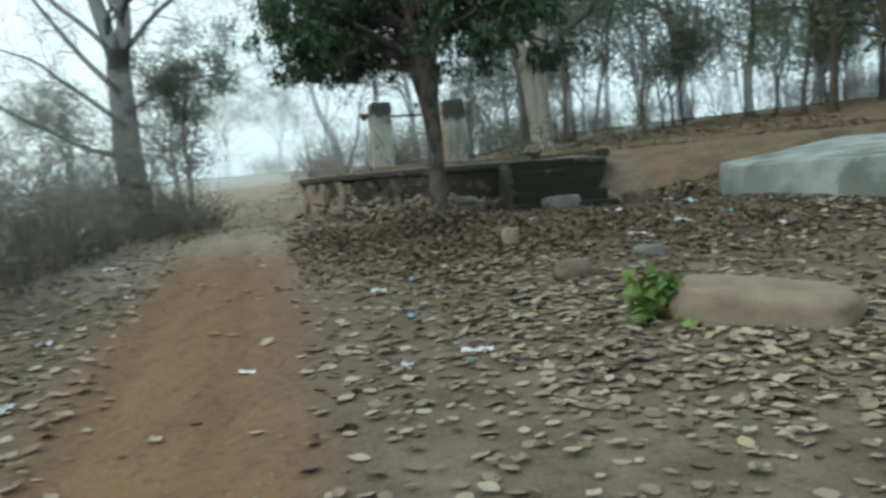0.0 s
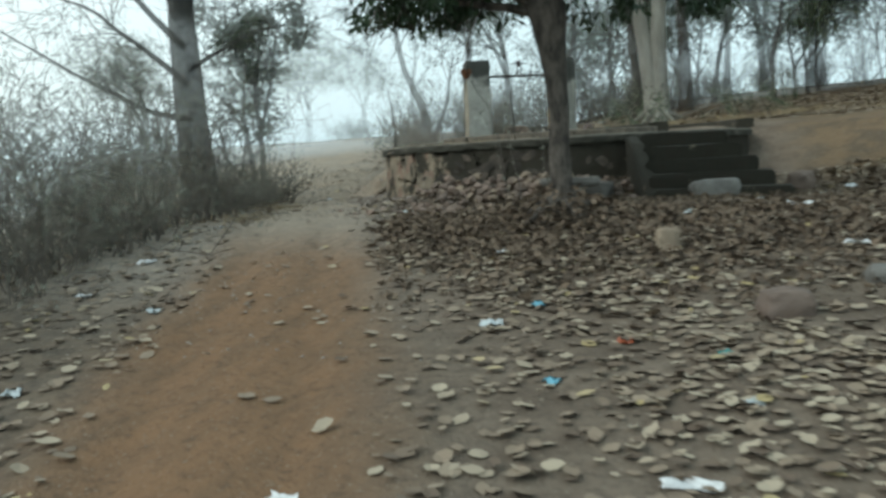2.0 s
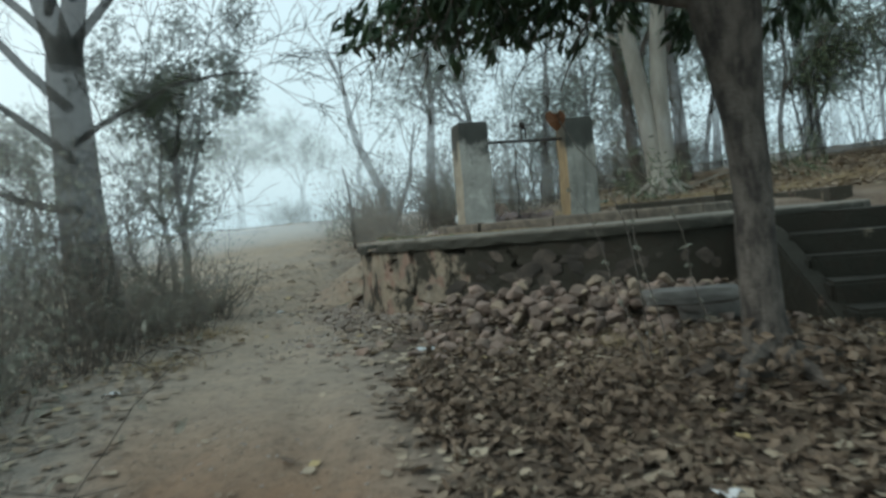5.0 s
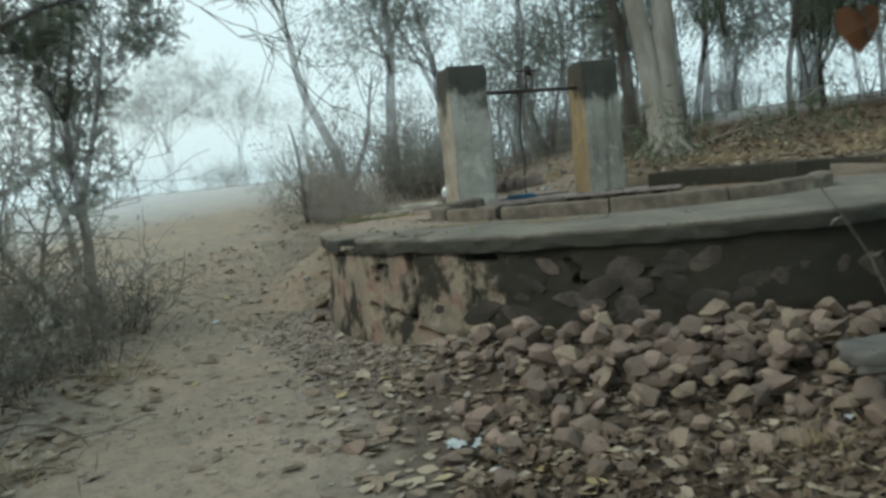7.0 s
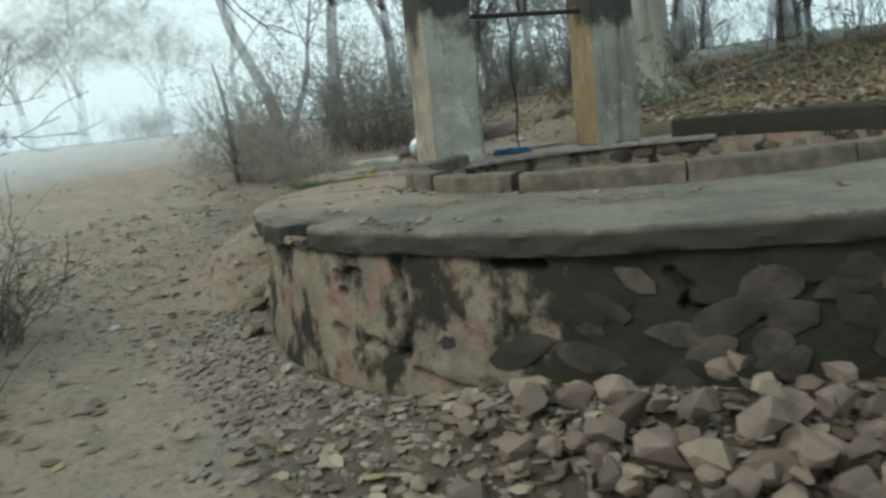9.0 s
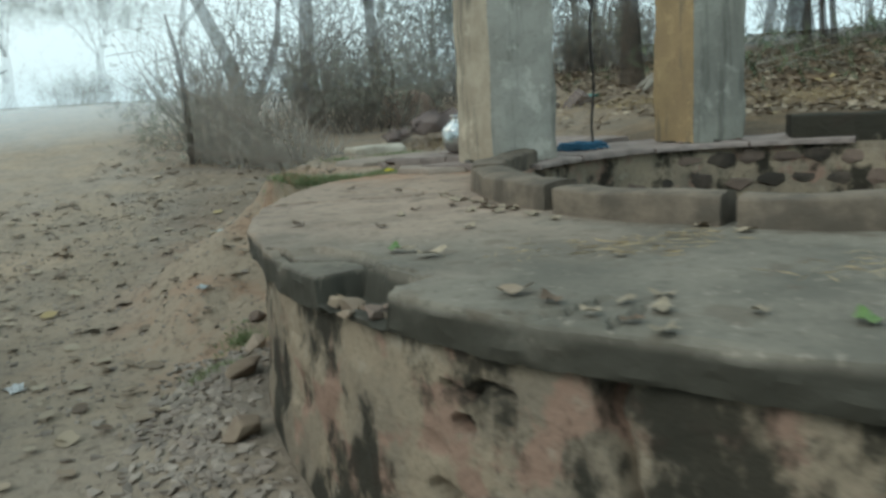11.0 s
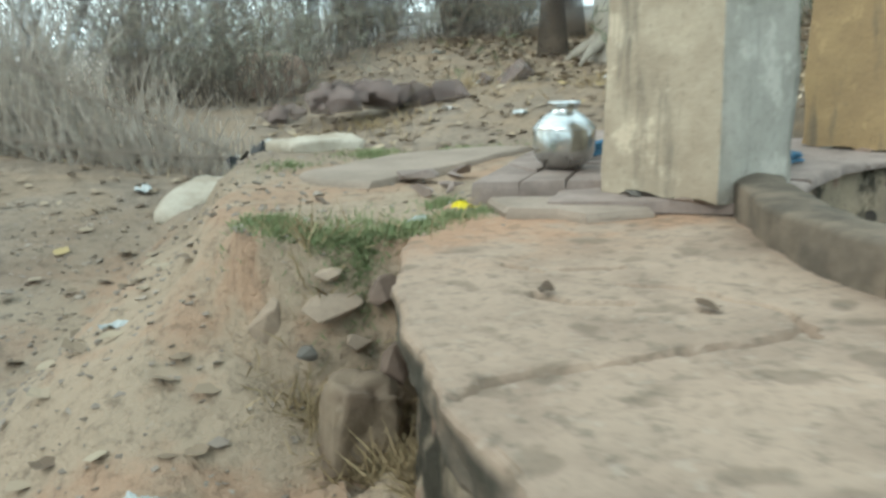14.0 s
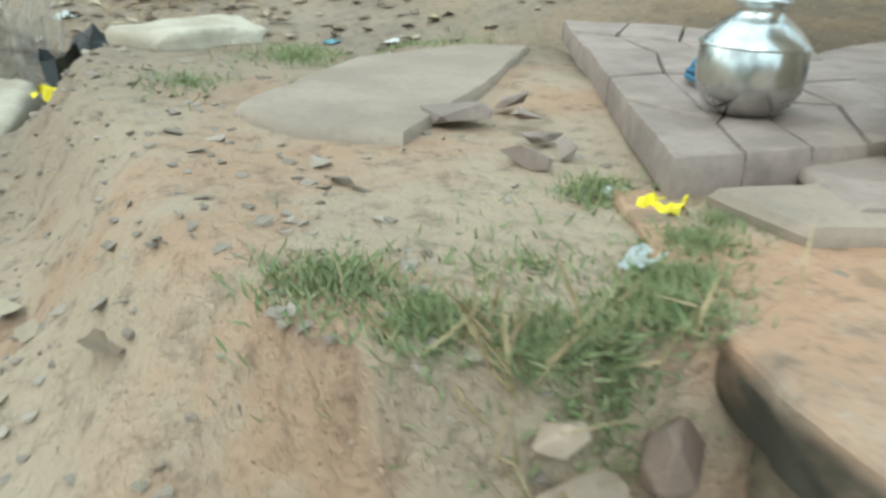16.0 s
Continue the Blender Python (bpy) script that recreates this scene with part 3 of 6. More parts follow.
def deck_mesh():
    """The cement deck with its thick lip, broken away in one place and cracked."""
    th = np.radians(np.concatenate([np.arange(146.0, 250.0, 0.25), np.arange(250.0, 420.01, 0.6)]))
    f = np.concatenate([np.linspace(0, 0.98, 104)])
    T, F = np.meshgrid(th, f, indexing="ij")
    X, Y = on_deck(T, F)
    Z = TOP + 0.006 * fbm(X * 4, Y * 4, 4) + 0.0022 * fbm(X * 21, Y * 21, 14) - 0.010 * F
    R = np.hypot(X - DECK[0], Y - DECK[1])
    # the lip
    lip = [(2.938, 0.908), (2.944, 0.906), (2.949, 0.899), (2.951, 0.880), (2.950, 0.860), (2.949, 0.840), (2.947, 0.820), (2.943, 0.806), (2.90, 0.800)]
    for r, z in lip:
        wob = 0.010 * fbm(th * 9, th * 4, 6) + 0.012 * fbm(th * 40, th * 22, 7) + 0.009 * fbm(th * 75, np.full(len(th), z * 60), 15)
        sag = 0.010 * fbm(th * 17, th * 5, 8)
        rr = r + wob
        X = np.concatenate([X, (DECK[0] + rr * np.cos(th))[:, None]], 1)
        Y = np.concatenate([Y, (DECK[1] + rr * np.sin(th))[:, None]], 1)
        Z = np.concatenate([Z, (np.full(len(th), z) + sag * (z < 0.85))[:, None]], 1)
    for pts, width, depth in DECK_CRACKS:
        d = polyline_dist(X + 0.012 * fbm(X * 30, Y * 30, 9), Y + 0.012 * fbm(X * 30, Y * 30, 10), pts)
        Z[:, : len(f)] -= (1.6 * depth * np.exp(-(d / max(0.009, width * 0.55)) ** 4))[:, : len(f)]
    ang = np.degrees(np.arctan2(Y - DECK[1], X - DECK[0])) % 360
    R = np.hypot(X - DECK[0], Y - DECK[1])
    jag = fbm(X * 9, Y * 9, 11)
    loose = sstep(204.6, 204.9, ang + 0.8 * jag) * (1 - sstep(212.0, 212.3, ang)) * sstep(2.76, 2.775, R + 0.03 * jag + 0.012 * (ang - 208))
    Z = Z - 0.020 * loose * (1 + 0.3 * jag)
    lost = sstep(211.9, 212.2, ang + 0.5 * jag) * (1 - sstep(218.6, 218.9, ang + 0.7 * jag)) * sstep(2.79, 2.81, R + 0.03 * jag)
    floor = 0.815 + 0.022 * fbm(X * 16, Y * 16, 12)
    Z = np.where(lost > 0.02, np.minimum(Z, Z * (1 - lost) + floor * lost), Z)
    # loose flakes by the split joint
    flake = np.exp(-(((X + 1.62) / 0.16) ** 2 + ((Y - 11.50) / 0.14) ** 2))
    Z = Z - flake * 0.008 * (fbm(X * 14, Y * 14, 13) > 0.1)
    return mesh_of("deck", np.stack([X, Y, Z], -1), grid_faces(*X.shape)[:, ::-1], 22)


def wall_mesh():
    th = np.radians(np.concatenate([np.arange(146.0, 275.0, 0.22), np.arange(275.0, 420.01, 0.6)]))
    zs = np.linspace(-0.25, 0.835, 90)
    T, Z = np.meshgrid(th, zs, indexing="ij")
    U = T * 2.9
    R = 2.905 + 0.05 * (0.85 - Z) + 0.012 * fbm(U * 2.5, Z * 3.5, 20) + 0.006 * fbm(U * 11, Z * 12, 21)
    # plaster come off in sheets
    bare = sstep(0.25, 0.32, fbm(U * 2.1, Z * 2.7, 22))
    R = R - 0.014 * bare * (1 + 0.5 * fbm(U * 17, Z * 17, 23))
    for pts, width, depth in WALL_CRACKS:
        d = polyline_dist(U + 0.010 * fbm(U * 32, Z * 32, 24), Z + 0.010 * fbm(U * 32, Z * 32, 25), [(math.radians(a) * 2.9, z) for a, z in pts])
        R = R - 1.7 * depth * np.exp(-(d / (width * 1.35)) ** 2)
    d = np.hypot(U - math.radians(223.1) * 2.9, (Z - 0.605) * 1.3)
    R = R - 0.11 * np.exp(-(d / 0.03) ** 4)
    X, Y = DECK[0] + R * np.cos(T), DECK[1] + R * np.sin(T)
    return mesh_of("wall", np.stack([X, Y, Z], -1), grid_faces(*X.shape), 24)


def arc_block(a0, a1, r0, r1, z0, z1, centre, seed, step=0.7, wobble=0.012):
    """A curved block, rounded along its upper edges, with rough ends."""
    n = max(4, int(abs(a1 - a0) / step))
    th = np.radians(np.linspace(a0, a1, n + 1))
    b = 0.014
    prof = [(r0, z0), (r0, z1 - b), (r0 + b * 0.4, z1 - b * 0.3), (r0 + b, z1), ((r0 + r1) / 2, z1 + 0.006), (r1 - b, z1), (r1 - b * 0.35, z1 - b * 0.35), (r1, z1 - b), (r1, z0)]
    V = []
    for r, z in prof:
        w = wobble * (fbm(th * 14 + seed, np.full(n + 1, z * 9 + r * 5), seed) + 0.5 * fbm(th * 60, np.full(n + 1, z * 40 + r * 40), seed + 3))
        rr, zz = r + w, z + (0.6 * wobble * fbm(th * 11 + seed * 2, np.full(n + 1, r * 9), seed + 1) if z > z0 else 0)
        V.append(np.stack([centre[0] + rr * np.cos(th), centre[1] + rr * np.sin(th), np.full(n + 1, z) if z <= z0 else zz], -1))
    V = np.stack(V, 1)
    m = len(prof)
    faces = [tuple(q) for q in grid_faces(n + 1, m)[:, ::-1]]
    faces += [tuple(range(m)), tuple(n * m + k for k in reversed(range(m)))]
    me = mesh_of("block", V, faces, 40)
    return me


def build_well():
    well = thing("stone_well", "round stone well with cracked cement deck and mossy plastered wall", "well", (WELL[0], WELL[1], 0))
    inv = Matrix.Translation((-WELL[0], -WELL[1], 0))

    def add(name, me, mat, label="", parent=well):
        me.transform(inv)
        return part(name, me, mat, parent, label)

    add("wall", wall_mesh(), M["wall"], "mossy plastered rubble wall with cracks")
    add("deck", deck_mesh(), M["deck"], "cracked grey cement deck, dusty at one end")
    # kerb round the shaft, in lengths with gaps
    for a0, a1, z in ((146, 178.4, 1.03), (179.4, 209, 1.025), (211, 232.4, 1.015), (234, 262, 1.015), (262.4, 290, 1.02), (290.5, 318, 1.02), (318.5, 350, 1.02)):
        add("kerb_block", arc_block(a0, a1, 1.61, 1.775, 0.88, z, WELL, a0 * 0.1, wobble=0.016), M["kerb"])
    # shaft, seen from inside
    th = np.radians(np.arange(0, 360, 2.0))
    zs = np.linspace(-2.6, 0.935, 60)
    T, Z = np.meshgrid(th, zs, indexing="ij")
    R = 1.60 + 0.02 * fbm(T * 8, Z * 5, 30) + 0.01 * fbm(T * 30, Z * 18, 31)
    X, Y = WELL[0] + R * np.cos(T), WELL[1] + R * np.sin(T)
    add("shaft", mesh_of("shaft", np.stack([X, Y, Z], -1), grid_faces(len(th), len(zs), True)[:, ::-1], True), M["inner"], "patchy pale lining of the shaft")
    bm = bmesh.new()
    bmesh.ops.create_circle(bm, cap_ends=True, segments=48, radius=1.6, matrix=Matrix.Translation((*WELL, -2.4)))
    me = bpy.data.meshes.new("water")
    bm.to_mesh(me)
    bm.free()
    add("water", me, M["water"], "still dark water")
    # rim on the bank's side, and the raised parapet against the hill
    for k, (a0, a1) in enumerate(((60.5, 84), (84.5, 108), (108.5, 131), (131.5, 150))):
        add("rim_slab", arc_block(a0, a1, 1.55, 2.35, 0.925, 0.962 - 0.006 * (k % 2), WELL, 40 + k, wobble=0.018), M["paving"])
    add("parapet", arc_block(5, 74, 1.62, 1.92, 0.80, 1.11, WELL, 50), M["wall"], "blackened plastered parapet")
    add("retaining_kerb", arc_block(8, 62, 2.78, 3.05, 0.70, 1.08, DECK, 52), M["wall"], "blackened retaining kerb below the hill")
    # rubble stones showing in the lining and in the wall
    rs = random.Random(4)
    shapes = [rock_mesh("stone", 100 + k, 0.5, 13) for k in range(8)]
    flush = [rock_mesh("stone", 130 + k, 0.5, 24) for k in range(8)]
    for k, me in enumerate(shapes + flush):
        me.materials.append(M["stone_red"] if k < 8 and k % 3 else M["wall_stone"])
    for row in range(5):
        a = 2.0 + 3 * (row % 2)
        while a < 150:
            ob = new("stone", shapes[rs.randrange(8)])
            ob.parent = well
            r, z = 1.592, 0.86 - 0.16 * row + rs.uniform(-0.02, 0.02)
            if not (a > 100 and row == 0):
                ob.matrix_basis = pose(r * math.cos(radians(a)), r * math.sin(radians(a)), z, 90, 0, a + 90) @ Matrix.Diagonal((rs.uniform(0.06, 0.12), rs.uniform(0.05, 0.09), 0.022, 1))
            else:
                bpy.data.objects.remove(ob)
            a += rs.uniform(6.5, 9.5)
    for k in range(54):
        a, z = rs.uniform(236, 306), rs.uniform(0.12, 0.70)
        ob = new("stone", flush[rs.randrange(8)])
        ob.parent = well
        r = 2.898 + 0.05 * (0.85 - z)
        x, y = DECK[0] - WELL[0] + r * math.cos(radians(a)), DECK[1] - WELL[1] + r * math.sin(radians(a))
        ob.matrix_basis = pose(x, y, z, 90, rs.uniform(-30, 30), a + 90) @ Matrix.Diagonal((rs.uniform(0.07, 0.17), rs.uniform(0.06, 0.13), 0.016, 1))
    # steps up from the south
    for k in range(5):
        z1 = 0.86 - 0.155 * k
        y0 = 10.95 - 0.36 * k
        bm = bmesh.new()
        bmesh.ops.create_cube(bm, size=1, matrix=Matrix.Translation((2.22 + 0.10 * k, y0 - 0.2, (z1 - 0.2) / 2)) @ Matrix.Diagonal((1.02 + 0.10 * k, 0.46, z1 + 0.2, 1)))
        bmesh.ops.bevel(bm, geom=bm.edges[:], offset=0.025, segments=2, affect="EDGES")
        bmesh.ops.subdivide_edges(bm, edges=bm.edges[:], cuts=2, use_grid_fill=True)
        for v in bm.verts:
            v.co += 0.018 * Vector((noise.noise(v.co * 4), noise.noise(v.co * 4 + Vector((9, 0, 0))), noise.noise(v.co * 4 + Vector((0, 9, 0)))))
        me = bpy.data.meshes.new("step")
        bm.to_mesh(me)
        bm.free()
        add("step", me, M["wall"])
    # sloping cheek wall beside the steps
    bm = bmesh.new()
    prof = [(10.85, 0.0), (10.85, 0.86), (10.35, 0.76), (9.35, 0.20), (9.1, 0.02), (9.1, -0.1)]
    rows = [[bm.verts.new((x + 0.2 * (10.85 - y), y, z)) for y, z in prof] for x in (1.52, 1.68)]
    for k in range(len(prof)):
        j = (k + 1) % len(prof)
        bm.faces.new((rows[0][k], rows[0][j], rows[1][j], rows[1][k]))
    bm.faces.new(rows[0][::-1]), bm.faces.new(rows[1])
    bmesh.ops.recalc_face_normals(bm, faces=bm.faces[:])
    bmesh.ops.bevel(bm, geom=bm.edges[:], offset=0.02, segments=2, affect="EDGES")
    me = bpy.data.meshes.new("cheek")
    bm.to_mesh(me)
    bm.free()
    add("step_cheek", me, M["wall"])
    return well


build_well()


def build_pillar(at, turn, side, height, mat_a, mat_b, label):
    """A square plastered pillar with worn arrises and a ragged foot; its sides share two materials."""
    p = thing("pillar", label, "pillar", at, "pillars of the well", rz=turn)
    bm = bmesh.new()
    n, m, h = 7, 22, side / 2
    ring = []
    for k in range(4):
        a, b = [(-h, -h), (h, -h), (h, h), (-h, h)][k], [(h, -h), (h, h), (-h, h), (-h, -h)][k]
        for j in range(n):
            f = j / n
            ring.append((a[0] + (b[0] - a[0]) * f, a[1] + (b[1] - a[1]) * f))
    rows = []
    for i in range(m + 1):
        z = height * i / m
        taper = 1 - 0.05 * i / m - (0.05 if i == m else 0)
        row = []
        for x, y in ring:
            c = Vector((x, y, z))
            q = Vector((x + at[0] * 3, y + at[1] * 3, z))
            corner = max(0, (abs(x) + abs(y)) / (2 * h) - 0.93) * 0.12
            d = 0.016 * noise.noise(q * 3) + 0.007 * noise.noise(q * 11) - corner
            foot = 0.03 * noise.noise(q * 9) if i == 0 else 0
            row.append(bm.verts.new((x * taper * (1 + d / h), y * taper * (1 + d / h), z + foot + (0.012 * noise.noise(q * 6) if i == m else 0))))
        rows.append(row)
    for i in range(m):
        for k in range(len(ring)):
            j = (k + 1) % len(ring)
            f = bm.faces.new((rows[i][k], rows[i][j], rows[i + 1][j], rows[i + 1][k]))
            f.smooth = True
            f.material_index = 0 if k // n in (0, 1) else 1
    bm.faces.new(rows[-1]), bm.faces.new(rows[0][::-1])
    me = bpy.data.meshes.new("shaft")
    bm.to_mesh(me)
    bm.free()
    me.set_sharp_from_angle(angle=radians(35))
    me.materials.append(mat_a)
    me.materials.append(mat_b)
    part("plastered_shaft", me, None, p)
    rs = random.Random(int(turn))
    for k in range(7):
        st = part("footing_stone", rock_mesh("footing", 60 + k + int(turn), 0.4), M["stone_grey"] if k % 2 else M["stone_red"], p)
        a = 2 * math.pi * k / 7
        st.matrix_basis = pose(0.21 * math.cos(a), 0.21 * math.sin(a), -0.005, 0, 0, rs.uniform(0, 360)) @ Matrix.Diagonal((0.10, 0.09, 0.05, 1))
    return p


build_pillar((-1.39, 14.92, 0.965), 24, 0.455, 1.475, M["pillar_a"], M["pillar_a_lit"], "whitewashed plaster pillar, blackened at the top, flaking at the foot")
build_pillar((0.05, 15.70, 0.965), 21, 0.455, 1.475, M["pillar_b"], M["pillar_y"], "grey and yellow plaster pillar, blackened at the top")


def rod(a, b, r, sides=10):
    v, f = tubes([[(np.array(a), r), ((np.array(a) + np.array(b)) / 2, r), (np.array(b), r)]], sides)
    f = [tuple(q) for q in f] + [tuple(range(sides)), tuple(2 * sides + k for k in reversed(range(sides)))]
    return mesh_of("rod", v, f)


for k, (x, y, r) in enumerate(((-2.10, 11.99, 0.05), (-2.04, 11.88, 0.055), (-2.14, 12.05, 0.04), (-1.99, 11.95, 0.035), (-2.10, 11.90, 0.03))):
    ob = tagged(part("broken_stone", rock_mesh("broken_stone", 500 + k, 0.5), M["stone_red"] if k % 2 else M["stone_tan"]), "broken stone lying where the deck's lip has gone", "stone", "stones in the broken lip")
    ob.matrix_basis = pose(x, y, 0.83, 0, 0, 50 * k) @ Matrix.Diagonal((r, r, r, 1))


def build_pulley():
    p = thing("pulley_bar", "rusted iron bar with a small pulley wheel set between two pillars", "pulley", (-0.67, 15.31, 2.16))
    d = Vector((1.44, 0.78, 0)).normalized()
    part("bar", rod(-d * 0.70, d * 0.70, 0.022), M["iron"], p)
    part("upright", rod(-d * 0.03, -d * 0.03 + Vector((0, 0, 0.22)), 0.012), M["iron"], p)
    part("upright", rod(d * 0.045, d * 0.045 + Vector((0, 0, 0.22)), 0.010), M["iron"], p)
    part("axle", rod(-d * 0.16 + Vector((0, 0, 0.22)), d * 0.16 + Vector((0, 0, 0.225)), 0.010), M["iron"], p)
    bm = bmesh.new()
    prof = [(0.02, -0.02), (0.055, -0.02), (0.058, -0.012), (0.042, 0.0), (0.058, 0.012), (0.055, 0.02), (0.02, 0.02)]
    n = 20
    rows = [[bm.verts.new((r * math.cos(2 * math.pi * k / n), r * math.sin(2 * math.pi * k / n), z)) for r, z in prof] for k in range(n)]
    for k in range(n):
        for j in range(len(prof)):
            i = (j + 1) % len(prof)
            bm.faces.new((rows[k][j], rows[(k + 1) % n][j], rows[(k + 1) % n][i], rows[k][i]))
    bmesh.ops.recalc_face_normals(bm, faces=bm.faces[:])
    w = part("wheel", bm, M["iron"], p)
    w.matrix_basis = Matrix.Translation((0, 0, 0.222)) @ d.to_track_quat("Z", "Y").to_matrix().to_4x4()


build_pulley()


def rope_path(points, r, sides=6):
    return tubes([[(np.array(p, float), r) for p in points]], sides)


def build_rope():
    pts = [(-0.78, 15.25, 2.19), (-0.79, 15.22, 2.17)]
    pts += [(-0.80 + 0.012 * math.sin(k * 0.9), 15.20 + 0.01 * math.cos(k * 0.7), 2.14 - 0.085 * k) for k in range(13)]
    pts += [(-0.80, 15.21, 1.0), (-0.83, 15.22, 0.972), (-0.92, 15.22, 0.970)]
    v, f = rope_path(pts, 0.008)
    tagged(part("well_rope", mesh_of("well_rope", v, f, True), M["rope_dark"]), "thin dark rope hanging from the iron bar", "rope")
    rs = random.Random(2)
    pts = []
    for k in range(150):
        a = k * 0.33
        r = 0.10 + 0.035 * math.sin(k * 0.21) + rs.uniform(-0.006, 0.006)
        pts.append((-0.86 + 1.25 * r * math.cos(a), 15.28 + 0.8 * r * math.sin(a), 0.970 + 0.0003 * k + 0.008 * math.sin(a * 2.3) ** 2))
    v, f = rope_path(pts, 0.007)
    tagged(part("rope_coil", mesh_of("rope_coil", v, f, True), M["rope_blue"]), "coil of blue rope lying on the stone rim", "rope")
    pts = []
    for k in range(120):
        a = k * 0.31
        r = 0.075 + 0.03 * math.sin(k * 0.17)
        pts.append((-1.38 + 1.5 * r * math.cos(a), 15.66 + 0.9 * r * math.sin(a), 0.997 + 0.0004 * k + 0.01 * math.sin(a * 1.7) ** 2))
    v, f = rope_path(pts, 0.008)
    tagged(part("rope_coil", mesh_of("rope_coil", v, f, True), M["rope_blue"]), "heap of blue rope beside the metal pot", "rope")


build_rope()


def build_pot():
    """A round-bellied water pot: wide shoulder, short neck and rolled rim."""
    pot = thing("water_pot", "shiny dented aluminium water pot standing on stone paving", "pot", (-1.66, 15.40, 0.990))
    prof = [(0.0, 0.0), (0.06, 0.0), (0.09, 0.006), (0.122, 0.03), (0.144, 0.065), (0.150, 0.095), (0.151, 0.14), (0.149, 0.185), (0.144, 0.196), (0.128, 0.214), (0.100, 0.240), (0.080, 0.254), (0.066, 0.262), (0.062, 0.275), (0.066, 0.288), (0.080, 0.296), (0.082, 0.302), (0.078, 0.306), (0.068, 0.300), (0.056, 0.285), (0.054, 0.262), (0.09, 0.235), (0.135, 0.18), (0.135, 0.08), (0.0, 0.02)]
    prof = [(r * 0.79, z * 0.82) for r, z in prof]
    n = 56
    th = np.arange(n) * 2 * math.pi / n
    V = []
    for r, z in prof:
        dent = 1 + 0.008 * fbm(np.cos(th) * 2.2 + z * 14, np.sin(th) * 2.2, 3)
        V.append(np.stack([r * dent * np.cos(th), r * dent * np.sin(th), np.full(n, z)], -1))
    V = np.stack(V, 1)
    part("body", mesh_of("body", V, grid_faces(n, len(prof), True), True), M["metal"], pot)
    ring = [((0.1190 * math.cos(a), 0.1190 * math.sin(a), 0.154), 0.0028) for a in np.linspace(0, 2 * math.pi, 57)]
    v, f = tubes([[(np.array(p), r) for p, r in ring]], 6)
    part("seam", mesh_of("seam", v, f, True), M["metal"], pot)


build_pot()


# ---- paving, stones and the bank ----
def flat_slab(name, outline, z, thick, mat, label, category="slab", seed=0.0, bump=0.012, group=""):
    """A worn flat stone of the given outline, its edge broken and its top uneven."""
    cx, cy = sum(p[0] for p in outline) / len(outline), sum(p[1] for p in outline) / len(outline)
    edge = []
    for a, b in zip(outline, outline[1:] + outline[:1]):
        for k in range(8):
            f = k / 8
            x, y = a[0] + (b[0] - a[0]) * f - cx, a[1] + (b[1] - a[1]) * f - cy
            w = 1 + 0.05 * noise.noise(Vector((x * 7 + seed, y * 7, seed)))
            edge.append((x * w, y * w))
    n = len(edge)
    V, rings = [], [(1.0, -thick), (1.02, -thick * 0.4), (1.0, -0.012), (0.965, 0.0), (0.8, 0.002), (0.6, 0.003), (0.4, 0.003), (0.2, 0.003), (0.03, 0.003)]
    for s, dz in rings:
        V.append([(x * s, y * s, dz + bump * (noise.noise(Vector((x * s * 5 + seed, y * s * 5, 1))) if dz > -0.02 else 0)) for x, y in edge])
    me = mesh_of(name, np.array(V).transpose(1, 0, 2), [tuple(q) for q in grid_faces(n, len(rings), True)] + [tuple(k * len(rings) + len(rings) - 1 for k in range(n))], True)
    ob = tagged(part(name, me, mat), label, category, group)
    ob.matrix_basis = pose(cx, cy, z)
    return ob


flat_slab("cement_apron", [(-2.60, 16.20), (-2.54, 15.92), (-2.35, 15.76), (-2.15, 15.92), (-1.78, 16.22), (-1.25, 16.72), (-1.55, 16.82), (-1.98, 16.72)], 0.928, 0.10, M["apron"], "smooth dusty cement apron set in the earth bank", "paving", 1.0, 0.006)
flat_slab("cement_ledge", [(-2.06, 15.14), (-2.07, 14.92), (-1.93, 14.85), (-1.88, 14.74), (-1.66, 14.72), (-1.58, 14.97)], 0.944, 0.04, M["apron"], "thin broken cement topping along the foot of the paving", "paving", 4.0, 0.004)
rs = random.Random(9)
# paving stones, a worn sheet of them cracked apart between the earth and the pillars
PAVE = ((-2.10, 15.20), (-1.42, 15.06), (-0.30, 16.30), (-0.95, 16.90))
nodes = {}
for i in range(6):
    for j in range(5):
        u, v = i / 5, j / 4
        if 0 < i < 5:
            u += rs.uniform(-0.07, 0.07)
        if 0 < j < 4:
            v += rs.uniform(-0.08, 0.08)
        low = [PAVE[0][k] + (PAVE[3][k] - PAVE[0][k]) * u for k in (0, 1)]
        high = [PAVE[1][k] + (PAVE[2][k] - PAVE[1][k]) * u for k in (0, 1)]
        nodes[i, j] = tuple(low[k] + (high[k] - low[k]) * v for k in (0, 1))
for i in range(5):
    for j in range(4):
        pts = [nodes[i, j], nodes[i, j + 1], nodes[i + 1, j + 1], nodes[i + 1, j]]
        cx, cy = sum(p[0] for p in pts) / 4, sum(p[1] for p in pts) / 4
        if math.hypot(cx + 1.39, cy - 14.92) < 0.24 or math.hypot(cx - WELL[0], cy - WELL[1]) < 1.9:
            continue
        pts = [(cx + (x - cx) * 0.975, cy + (y - cy) * 0.975) for x, y in pts]
        flat_slab("paving_stone", pts, 0.986 + rs.uniform(-0.003, 0.003), 0.08, M["paving"], "flat grey-pink paving stone at the back of the well", "paving stone", i * 1.7 + j, 0.007, "paving behind the pillars")
